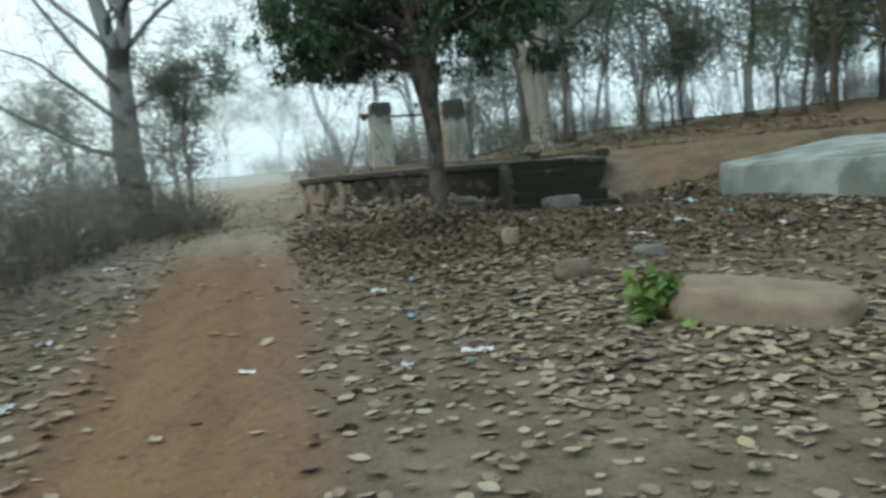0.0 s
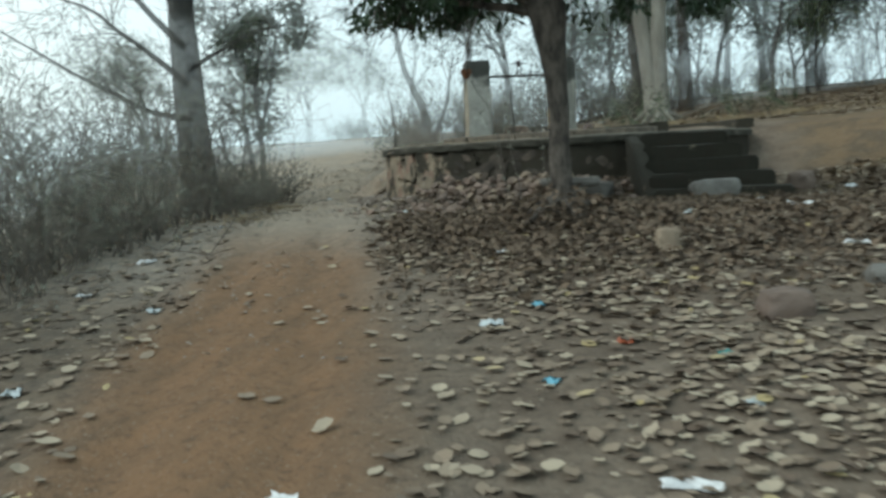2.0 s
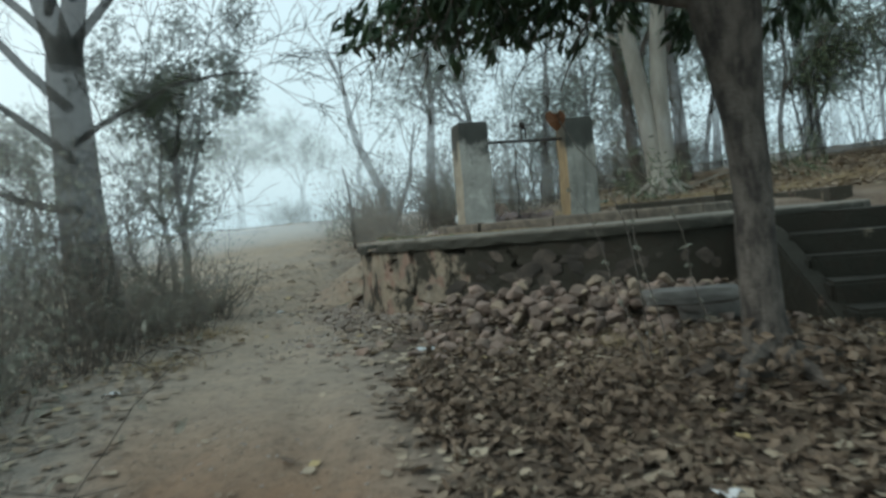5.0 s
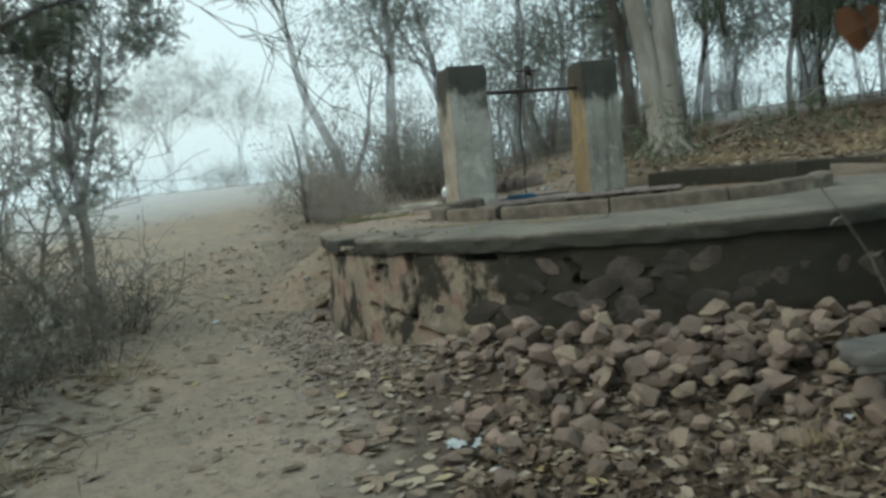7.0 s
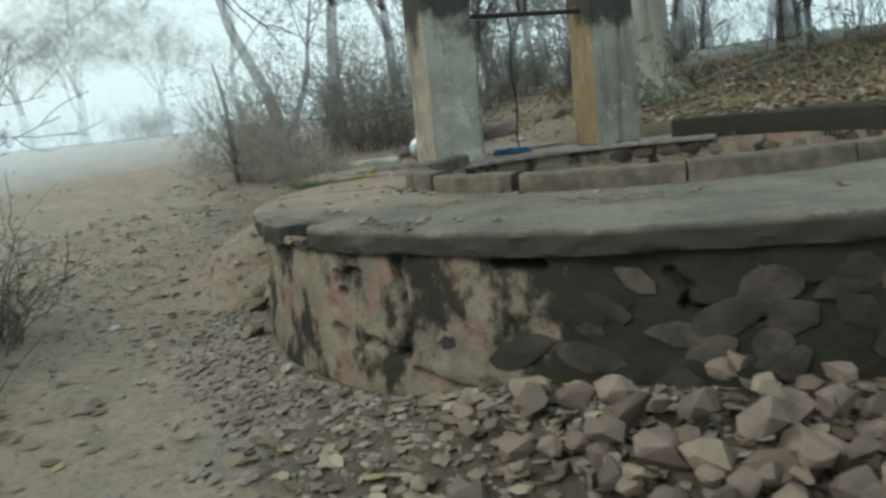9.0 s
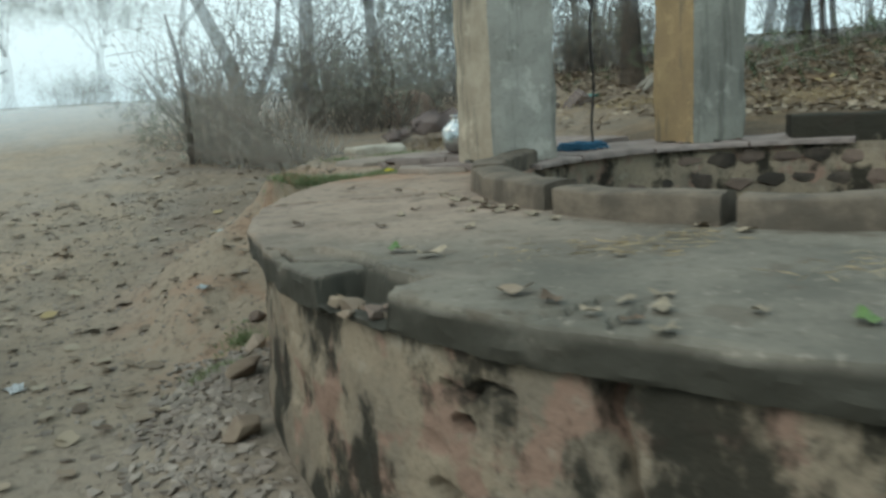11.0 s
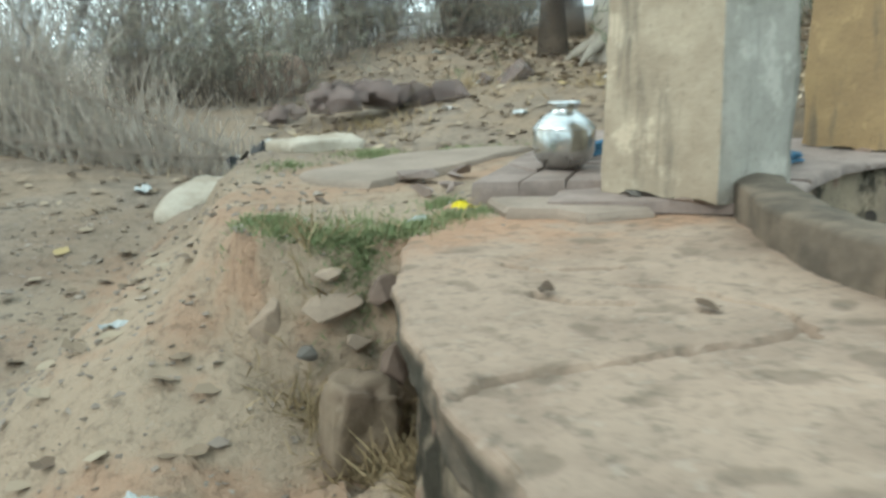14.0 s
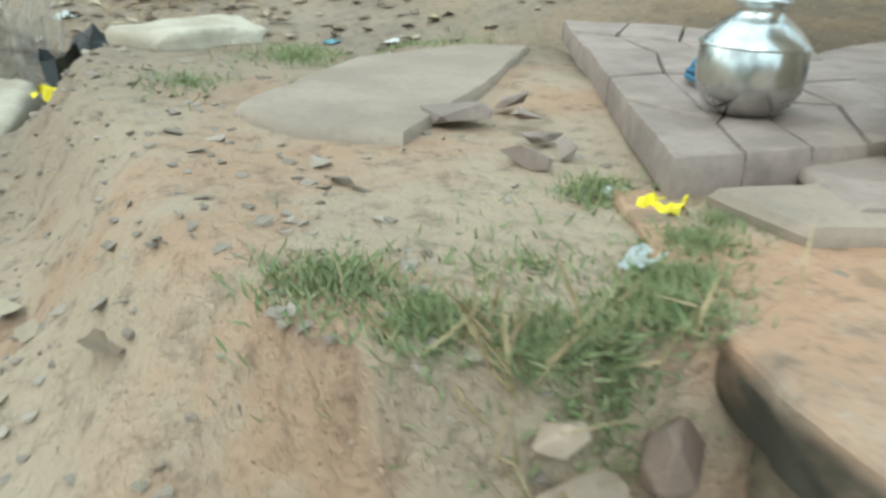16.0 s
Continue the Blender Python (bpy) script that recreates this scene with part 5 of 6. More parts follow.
L2 = dict(levels=3, counts=(7, 5, 4), lengths=(1.5, 0.9, 0.55), angle=0.75, droop=0.2, start=0.4, thin=0.5)
SPEC = [
    # x, y, height, girth, lean, reach of the limbs, crown (leaves on a twig, length, width), bark, leaf, label
    (-5.55, 14.2, 3.5, 0.07, 0.1, 0.55, (16, 0.12, 0.08), "bark_grey", "leaf_tree", "slender leafy tree with dull green leaves behind the hedge"),
    (-6.4, 15.4, 3.3, 0.06, -0.1, 0.55, (16, 0.12, 0.08), "bark_grey", "leaf_tree", "slender leafy tree with dull green leaves behind the hedge"),
    (-12.7, 20.5, 3.1, 0.16, 0.0, 0.85, (18, 0.20, 0.14), "bark_grey", "leaf_olive", "broad round-crowned tree, pale in the mist"),
    (-14.8, 22.0, 3.0, 0.16, 0.2, 0.80, (18, 0.20, 0.14), "bark_grey", "leaf_olive", "broad round-crowned tree, pale in the mist"),
    (-18.6, 19.5, 2.4, 0.16, 0.2, 0.85, (18, 0.20, 0.14), "bark_grey", "leaf_olive", "broad round-crowned tree, pale in the mist"),
    (-13.4, 33.0, 2.9, 0.18, 0.1, 1.35, (34, 0.26, 0.18), "bark_grey", "leaf_olive", "large tree beyond the track, faint in the mist"),
    (-15.8, 34.0, 3.1, 0.18, -0.1, 1.4, (34, 0.26, 0.18), "bark_grey", "leaf_olive", "large tree beyond the track, faint in the mist"),
    (-11.2, 34.0, 2.6, 0.16, 0.2, 1.25, (34, 0.26, 0.18), "bark_grey", "leaf_olive", "large tree beyond the track, faint in the mist"),
    (-20.5, 36.0, 3.6, 0.18, 0.0, 1.1, (20, 0.24, 0.17), "bark_grey", "leaf_olive", "large tree beyond the track, faint in the mist"),
    (-3.75, 23.4, 5.2, 0.15, 0.12, 1.0, (10, 0.17, 0.11), "bark", "leaf_tree", "dark-trunked leafy tree behind the pillars"),
    (-2.7, 24.6, 4.8, 0.13, -0.3, 1.0, (10, 0.17, 0.11), "bark", "leaf_tree", "dark-trunked leafy tree behind the pillars"),
    (-1.2, 26.5, 5.4, 0.12, 0.4, 1.1, (8, 0.18, 0.12), "bark", "leaf_tree", "dark-trunked leafy tree behind the pillars"),
    (1.15, 22.0, 6.2, 0.15, -0.35, 1.1, (6, 0.18, 0.10), "bark", "leaf_tree", "tall dark-trunked tree on the slope"),
    (2.35, 24.2, 6.5, 0.20, -0.1, 1.2, (8, 0.18, 0.11), "bark", "leaf_tree", "tall dark-trunked tree on the slope"),
    (3.6, 27.5, 6.2, 0.12, 0.3, 1.2, (8, 0.20, 0.12), "bark", "leaf_tree", "thin tree on the misty slope"),
    (6.3, 28.0, 6.0, 0.24, -0.5, 1.3, (8, 0.20, 0.12), "bark", "leaf_tree", "crooked dark tree on the misty slope"),
    (7.9, 25.0, 5.6, 0.15, 0.3, 1.2, (8, 0.20, 0.12), "bark", "leaf_tree", "tree on the misty slope"),
    (10.5, 27.0, 6.2, 0.22, 0.2, 1.4, (9, 0.20, 0.12), "bark", "leaf_tree", "tree on the misty slope"),
    (5.2, 33.0, 6.0, 0.18, 0.2, 1.4, (10, 0.22, 0.14), "bark", "leaf_tree", "tall tree faint in the mist"),
    (9.0, 36.0, 6.5, 0.20, -0.2, 1.5, (10, 0.24, 0.15), "bark", "leaf_tree", "tall tree faint in the mist"),
    (13.5, 33.0, 6.2, 0.20, 0.1, 1.5, (10, 0.24, 0.15), "bark", "leaf_tree", "tall tree faint in the mist"),
    (1.0, 34.0, 6.0, 0.16, 0.1, 1.4, (10, 0.22, 0.14), "bark", "leaf_tree", "tall tree faint in the mist"),
    (-3.2, 35.0, 5.6, 0.16, 0.2, 1.4, (10, 0.22, 0.14), "bark", "leaf_tree", "tall tree faint in the mist"),
    (13.0, 20.0, 6.5, 0.24, -0.1, 1.3, (8, 0.20, 0.12), "bark", "leaf_tree", "stout dark tree on the slope"),
    (17.5, 28.0, 6.4, 0.24, 0.1, 1.5, (9, 0.24, 0.15), "bark", "leaf_tree", "tall tree faint in the mist"),
    (9.4, 21.5, 5.4, 0.13, 0.3, 1.1, (8, 0.18, 0.11), "bark", "leaf_tree", "tree on the misty slope"),
    (4.9, 30.0, 5.6, 0.14, -0.3, 1.2, (9, 0.20, 0.12), "bark", "leaf_tree", "thin tree on the misty slope"),
    (12.2, 29.5, 5.8, 0.16, 0.2, 1.3, (9, 0.22, 0.13), "bark", "leaf_tree", "tree on the misty slope"),
]
for k, (x, y, h, g, lean, ext, crown, bark, leaf, label) in enumerate(SPEC):
    rs = np.random.RandomState(100 + k)
    pts = [(lean * (j / 8) ** 1.5 * 1.6 + 0.12 * math.sin(j * 1.1 + k) * j / 8, 0.1 * math.sin(j * 0.8 + 2 * k) * j / 8, h * j / 8) for j in range(9)]
    trunk = [stem(pts, [g * 1.35] + [g * (1 - 0.75 * j / 8) for j in range(1, 9)])]
    if k % 2 == 0:
        trunk.append(limb(rs, pts[3], (-0.4 + 0.8 * (k % 4 == 0), 0.2, 1), h * 0.55, g * 0.6, g * 0.15, 8, 0.15))
    args = dict(L2, lengths=tuple(v * ext for v in L2["lengths"]))
    if 5 <= k < 9:
        args["start"] = 0.15
    if k < 2:
        args["start"], args["droop"] = 0.28, 0.05
    build_tree((x, y, gz(x, y) - 0.05), trunk, args, (crown[0], crown[1], crown[2], 0.35, 0.14 * ext, M[leaf]), M[bark], label, 200 + k, 6)


def bare(x, y, h, g, lean, label, seed, bark="bark", leaves=0, fork=0.45, spreadx=0.5):
    rs = np.random.RandomState(seed)
    pts = [(lean * j / 8 + 0.08 * math.sin(j * 1.3 + seed), 0.06 * math.sin(j + seed), h * j / 8) for j in range(9)]
    trunk = [stem(pts, [g * 1.3] + [g * (1 - 0.7 * j / 8) for j in range(1, 9)]), limb(rs, pts[int(8 * fork)], (spreadx, 0.1, 1), h * 0.6, g * 0.6, g * 0.15, 7, 0.15)]
    build_tree((x, y, gz(x, y) - 0.05), trunk, dict(levels=3, counts=(6, 4, 3), lengths=(1.3, 0.8, 0.45), angle=0.7, droop=0.05, start=0.4, thin=0.45), (leaves, 0.16, 0.08, 0.5, 0.06, M["leaf_tree"]) if leaves else None, M[bark], label, seed, 6)


bare(-4.55, 22.4, 4.6, 0.13, -1.3, "leaning forked dark tree with few leaves above the brush fence", 301, leaves=1, fork=0.12, spreadx=0.25)
bare(-1.0, 25.0, 4.2, 0.08, 0.2, "thin bare tree in the mist", 302)
bare(0.2, 27.0, 4.8, 0.09, -0.2, "thin bare tree in the mist", 303)
bare(4.6, 24.0, 4.6, 0.07, 0.3, "thin bare sapling on the slope", 304)
bare(8.8, 22.0, 5.0, 0.08, 0.4, "thin bare sapling on the slope", 305)
bare(11.5, 24.0, 5.4, 0.09, -0.4, "thin bare sapling on the slope", 306)
bare(-5.0, 12.9, 1.6, 0.05, -0.75, "leaning dead stem at the end of the hedge", 307)
bare(6.8, 31.0, 5.6, 0.10, 0.5, "thin bare tree in the mist", 308)
bare(-7.6, 30.0, 4.2, 0.10, 0.2, "thin bare tree in the mist", 309)


def leafy_understorey():
    """Young trees with low, ragged crowns that fill the slope between the tall trunks."""
    label, group = "young leafy tree with a low ragged crown, misty on the slope", "young trees on the slope"
    rs = random.Random(77)
    kinds = []
    for k in range(3):
        nr = np.random.RandomState(500 + k)
        h = (3.4, 2.8, 4.2)[k]
        pts = [((-0.3, 0.5, 0.2)[k] * (j / 8) ** 1.4 + 0.1 * math.sin(j * 1.2 + k) * j / 8, 0.1 * math.sin(j + k), h * j / 8) for j in range(9)]
        trunk = [stem(pts, [0.075] + [0.06 * (1 - 0.8 * j / 8) for j in range(1, 9)]), limb(nr, pts[2], (0.5 - k * 0.5, 0.1, 1), h * 0.6, 0.04, 0.01, 7, 0.2)]
        x, y = ((5.6, 25.0), (8.4, 23.6), (10.9, 25.6))[k]
        ob = build_tree((x, y, gz(x, y) - 0.05), trunk, dict(levels=3, counts=(7, 5, 3), lengths=(1.3, 0.75, 0.4), angle=0.85, droop=0.15, start=0.28, thin=0.5), (9, 0.17, 0.10, 0.4, 0.16, M["leaf_tree"]), M["bark"], label, 510 + k, 5)
        tagged(ob, label, "tree", group)
        kinds.append(ob)
    for k in range(36):
        x, y = rs.uniform(2.6, 19.0), rs.uniform(23.5, 32.0)
        if k > 27:
            x, y = rs.uniform(-3.0, 2.4), rs.uniform(26.5, 31.0)
        ob = copy_thing(rs.choice(kinds), pose(x, y, gz(x, y) - 0.05, 0, 0, rs.uniform(0, 360)))
        s = rs.uniform(0.75, 1.35)
        ob.scale = (s, s, s * rs.uniform(0.9, 1.15))


leafy_understorey()


def stout_tree():
    """A thick dark trunk close behind the concrete block."""
    x, y = 8.75, 14.3
    trunk = [stem([(0, 0, 0), (0.0, 0, 0.4), (-0.03, 0, 1.2), (-0.10, 0.05, 2.4), (0.05, 0.1, 4.0), (0.3, 0.1, 6.0)], [0.40, 0.29, 0.25, 0.23, 0.19, 0.08]), stem([(-0.1, 0.0, 1.5), (-0.34, -0.05, 1.75), (-0.42, -0.05, 2.3), (-0.55, 0.0, 3.4), (-0.9, 0.1, 5.0)], [0.16, 0.11, 0.10, 0.08, 0.03])]
    build_tree((x, y, gz(x, y) - 0.08), trunk, dict(L2, start=0.45), (7, 0.17, 0.10, 0.4, 0.12, M["leaf_tree"]), M["bark"], "stout dark forked tree behind the concrete block", 330, 8)


stout_tree()


def pale_tree():
    """Smooth pale trunks that rise together from a flared foot."""
    x, y = 1.62, 21.2
    z = gz(x, y) - 0.06
    trunks = [stem([(0, 0, 0), (-0.02, 0, 0.25), (-0.10, 0, 0.9), (-0.22, 0, 1.8), (-0.40, 0, 3.0), (-0.7, 0.1, 5.0), (-0.9, 0.1, 7.0)], [0.42, 0.27, 0.22, 0.19, 0.17, 0.13, 0.06]), stem([(0.06, 0, 0), (0.08, 0, 0.3), (0.10, 0, 1.0), (0.08, 0.03, 2.0), (0.15, 0.05, 3.4), (0.3, 0, 5.2), (0.4, 0, 7.2)], [0.36, 0.26, 0.21, 0.19, 0.16, 0.12, 0.05])]
    for a in np.arange(0, 6.2, 0.7):
        trunks.append(limb(np.random.RandomState(int(a * 10)), (0.2 * math.cos(a), 0.2 * math.sin(a), 0.32), (math.cos(a), math.sin(a), -0.7), 0.5, 0.09, 0.03, 4, 0.1))
    build_tree((x, y, z), trunks[:], dict(levels=3, counts=(2, 5, 4), lengths=(1.6, 1.0, 0.6), angle=0.6, droop=0.4, start=0.6, thin=0.4), (7, 0.22, 0.06, 0.9, 0.1, M["leaf_tree"]), M["bark_pale"], "pale smooth-barked twin-stemmed tree with a flared foot", 320, 7)


pale_tree()


def shrub_meshes(seed, height, width, twigs, leaves, size):
    rs = np.random.RandomState(seed)
    paths = []
    for _ in range(twigs):
        a, r = rs.uniform(0, 6.283), width * math.sqrt(rs.rand()) * 0.6
        d = (0.5 * math.cos(a) * rs.rand(), 0.5 * math.sin(a) * rs.rand(), 1)
        paths.append(limb(rs, (r * math.cos(a), r * math.sin(a), 0), d, height * rs.uniform(0.5, 1.15), 0.011, 0.003, 6, 0.35))
    tiers = grow(rs, paths, 1, (4,), (height * 0.35,), 0.8, 0.1, 0.25, 0.5, 0.3)
    v, f = tubes(tiers[0] + tiers[1], 3)
    w, g = crown_on(rs, tiers[1], leaves, size, size * 0.5, 0.2, 0.07)
    return mesh_of("stems", v, f), mesh_of("leaves", w, g)


def build_hedge():
    kinds = [shrub_meshes(400 + k, h, w, n, lv, s) for k, (h, w, n, lv, s) in enumerate(((1.35, 0.75, 30, 5, 0.075), (0.95, 0.8, 40, 6, 0.07), (1.75, 0.6, 20, 3, 0.08), (0.65, 0.7, 46, 4, 0.055)))]
    rs = random.Random(21)
    first = {}
    n = 0
    rows = []
    for y in np.arange(2.6, 13.8, 0.62):
        edge = -3.05 - 0.235 * (y - 5.5)
        for k in range(4):
            rows.append((edge - 0.15 - 0.75 * k + rs.uniform(-0.2, 0.2), y + rs.uniform(-0.25, 0.25), k))
    for x, y, k in rows:
        if k and rs.random() < 0.34:
            continue
        i = rs.choice((3, 1, 3, 2)) if k == 0 else rs.choice((0, 2, 1, 2, 2))
        s = rs.uniform(0.65, 1.35)
        m = pose(x, y, gz(x, y) - 0.03, 0, 0, rs.uniform(0, 360))
        if i not in first:
            t = thing("shrub", "tangled greyish half-dry shrub beside the track", "shrub", (x, y, gz(x, y) - 0.03), "hedge beside the track")
            tagged(part("twig_tangle", kinds[i][0], M["twig"], t), kind="stuff")
            tagged(part("foliage", kinds[i][1], M["leaf_bush"], t), kind="stuff")
            first[i] = t
        else:
            ob = copy_thing(first[i], m)
            ob.scale = (s, s, s)
    # undergrowth behind the well and beyond the brush fence
    for k in range(22):
        x, y = rs.uniform(-4.4, 1.8), rs.uniform(24.5, 28.5)
        ob = copy_thing(first[rs.choice((0, 1, 2))], pose(x, y, gz(x, y) - 0.03, 0, 0, rs.uniform(0, 360)))
        s = rs.uniform(1.0, 1.7)
        ob.scale = (s, s, s)
        tagged(ob, "grey-green undergrowth shrub below the trees", "shrub", "undergrowth below the trees")
    for k in range(12):
        x, y = rs.uniform(-5.2, -1.8), rs.uniform(21.2, 24.0)
        ob = copy_thing(first[rs.choice((0, 1, 2))], pose(x, y, gz(x, y) - 0.03, 0, 0, rs.uniform(0, 360)))
        s = rs.uniform(0.9, 1.3)
        ob.scale = (s, s, s)
        tagged(ob, "dense grey-green shrub behind the brushwood fence", "shrub", "growth behind the fence")
    for k in range(40):
        x, y = rs.uniform(2.5, 18.0), rs.uniform(25.5, 34.0)
        ob = copy_thing(first[rs.choice((0, 1, 2))], pose(x, y, gz(x, y) - 0.03, 0, 0, rs.uniform(0, 360)))
        s = rs.uniform(0.8, 1.3)
        ob.scale = (s, s, s)
        tagged(ob, "misty undergrowth shrub on the slope", "shrub", "undergrowth on the slope")

    for k in range(14):
        x, y = rs.uniform(-16.0, -7.0), rs.uniform(32.0, 36.0)
        ob = copy_thing(first[rs.choice((0, 1))], pose(x, y, gz(x, y) - 0.03, 0, 0, rs.uniform(0, 360)))
        ob.scale = (1.1, 1.1, 1.0)
        tagged(ob, "faint bush where the track meets the mist", "shrub", "bushes beyond the track")


build_hedge()


def build_brush_fence():
    fence = thing("brush_fence", "stacked dry brushwood fence with a leaning post and rails", "fence", (-3.9, 19.7, 0))
    rs = np.random.RandomState(31)

    def at(x, y, z):
        return np.array((x + 3.9, y - 19.7, z))

    paths = []
    for k in range(270):
        f = rs.rand() ** 1.25
        x, y = -4.7 + 1.95 * f, 19.6 - 1.6 * f + rs.uniform(0, 0.6)
        z = gz(x, y) - 0.03
        h = (1.45 - 1.12 * f) * rs.uniform(0.55, 1.1)
        paths.append(limb(rs, at(x, y, z), (rs.normal(0, 0.36) - 0.1, rs.normal(0, 0.2), 1), h, rs.uniform(0.012, 0.022), 0.005, 5, 0.2))
    for p in paths[:150]:
        v, f = tubes([p], 4)
        part("stick", mesh_of("stick", v, f), M["stick"], fence)
    v, f = tubes(paths[150:], 4)
    tagged(part("brushwood", mesh_of("brushwood", v, f), M["stick"], fence, "bundle of bleached dry sticks"), kind="stuff")
    tiers = grow(rs, paths[::6], 1, (3,), (0.4,), 0.6, 0.0, 0.5, 0.5, 0.3)
    v, f = tubes(tiers[1], 3)
    tagged(part("brush_top", mesh_of("brush_top", v, f), M["stick"], fence), kind="stuff")
    post = stem([at(-4.62, 19.4, gz(-4.62, 19.4) - 0.1), at(-4.62, 19.4, 1.4), at(-4.66, 19.4, 2.0), at(-4.75, 19.4, 2.45)], [0.04, 0.035, 0.03, 0.012])
    v, f = tubes([post], 8)
    part("post", mesh_of("post", v, f, True), M["bark"], fence)
    for a, b in (((-4.85, 19.50, 0.95), (-2.70, 17.80, 0.80)), ((-4.72, 19.40, 1.66), (-2.85, 17.86, 0.86))):
        v, f = tubes([stem([at(*a), (at(*a) + at(*b)) / 2 + np.array((0, 0, -0.03)), at(*b)], [0.022, 0.02, 0.012])], 7)
        part("rail", mesh_of("rail", v, f, True), M["twig"], fence)
    P = np.array([at(-4.95 + rs.normal(0, 0.22), 19.4 + rs.normal(0, 0.2), 1.25 + rs.normal(0, 0.22)) for _ in range(240)])
    v, f = blades(P, rs.normal(0, 0.6, (240, 3)) + np.array((0, 0, -0.3)), 0.13, 0.07, rs)
    part("withered_leaves", mesh_of("withered_leaves", v, f), M["leaf_bush"], fence, "withered dull leaves on the brushwood")


build_brush_fence()


# ---- dead leaves, grass and litter ----
def ground_leaves():
    nr = np.random.RandomState(41)
    n = 62000
    x = nr.uniform(-5.2, 8.0, n)
    y = nr.uniform(-1.8, 12.0, n)
    off = x - (1.42 - 0.40 * y)
    keep = np.where(off > 0.75, 0.35 + 0.65 * sstep(0.8, 2.2, off), np.where(off > -0.6, 0.035, np.where(off > -1.6, 0.42, 0.28)))
    keep = keep * (1 - 0.45 * sstep(6.0, 8.5, -x + 8 - y)) * (0.35 + 0.9 * (fbm(x * 1.2, y * 1.2, 41) + 0.5).clip(0, 1))
    r = np.hypot(x - DECK[0], y - DECK[1])
    ok = (nr.rand(n) < keep * 0.72) & (r > 3.02)
    x, y = x[ok], y[ok]
    # more on the hill behind the well, fewer on the track beyond
    m = 11000
    hx, hy = nr.uniform(0.2, 9, m), nr.uniform(15.6, 25, m)
    okh = np.hypot(hx - DECK[0], hy - DECK[1]) > 3.15
    tx, ty = nr.uniform(-6, -3.0, 900), nr.uniform(9, 22, 900)
    wx, wy = nr.uniform(-2.6, 1.8, 1500), nr.uniform(17.6, 25, 1500)
    x, y = np.concatenate([x, hx[okh], tx, wx]), np.concatenate([y, hy[okh], ty, wy])
    z = ground_z(x, y) + 0.008 + 0.014 * nr.rand(len(x))
    a = nr.uniform(0, 6.283, len(x))
    size = nr.uniform(0.45, 1.25, len(x))
    L, W = 0.043 * size, 0.032 * size * nr.uniform(0.8, 1.3, len(x))
    u = np.stack([np.cos(a), np.sin(a), nr.normal(0, 0.15, len(x))], -1)
    v = np.stack([-np.sin(a), np.cos(a), nr.normal(0, 0.15, len(x))], -1)
    p = np.stack([x, y, z], -1)
    curl = (nr.uniform(-0.2, 0.45, len(x)) * L)[:, None] * np.array((0, 0, 1.0))
    lobes = [(-1, 0, 0.4), (-0.45, 0.8, 0.7), (0.25, 1.0, 0.6), (0.75, 0.45, 0.3), (1.15, 0.0, 0.8), (0.7, -0.5, 0.3), (0.2, -1.0, 0.65), (-0.5, -0.75, 0.7), (0, 0, 0)]
    V = np.stack([p + u * (L * c[0])[:, None] + v * (W * c[1])[:, None] + curl * c[2] for c in lobes], 1).reshape(-1, 3)
    k = np.arange(len(x))[:, None] * 9
    F = np.concatenate([k + np.array([[i, (i + 1) % 8, 8]]) for i in range(8)])
    me = mesh_of("leaf_litter", V, F)
    tagged(part("leaf_litter", me, M["dead_leaf"]), "scattered curled brown and tan dead leaves", "dead leaves", kind="stuff")
    # brown mulch round the foot of the tree, in the darkened leaf colour
    m = 15000
    x, y = nr.uniform(-1.0, 5.2, m), nr.normal(8.0, 1.35, m)
    ok = (x - (1.42 - 0.40 * y) > 0.95 + 0.35 * fbm(x * 2.3, y * 2.3, 44)) & (np.hypot(x - DECK[0], y - DECK[1]) > 3.02) & (y > 5.0) & (y < 11.5)
    x, y = x[ok], y[ok]
    heap = 0.26 * np.exp(-(((x - 1.0) / 0.7) ** 2 + ((y - 7.6) / 0.5) ** 2)) * nr.rand(len(x))
    P = np.stack([x, y, ground_z(x, y) + 0.012 + heap], -1)
    a = nr.uniform(0, 6.283, len(x))
    V, F = blades(P, np.stack([np.cos(a), np.sin(a), nr.normal(0.1, 0.3, len(x))], -1), 0.085, 0.05, nr, 0.35)
    tagged(part("leaf_mulch", mesh_of("leaf_mulch", V, F), M["mulch"]), "dark brown leaf mulch round the tree", "dead leaves", kind="stuff")


ground_leaves()


def tufts(name, spots, blade, height, mat, label, category, seed, lean=0.4):
    rs = np.random.RandomState(seed)
    P, D = [], []
    for x, y, r, n in spots:
        for _ in range(n):
            a, q = rs.uniform(0, 6.283), r * abs(rs.normal(0, 0.5))
            px, py = x + q * math.cos(a), y + q * math.sin(a)
            P.append((px, py, gz(px, py) - 0.01))
            D.append((rs.normal(0, lean), rs.normal(0, lean), 1))
    v, f = blades(np.array(P), np.array(D), height, blade, rs, 0.5)
    return tagged(part(name, mesh_of(name, v, f), mat), label, category, kind="stuff")


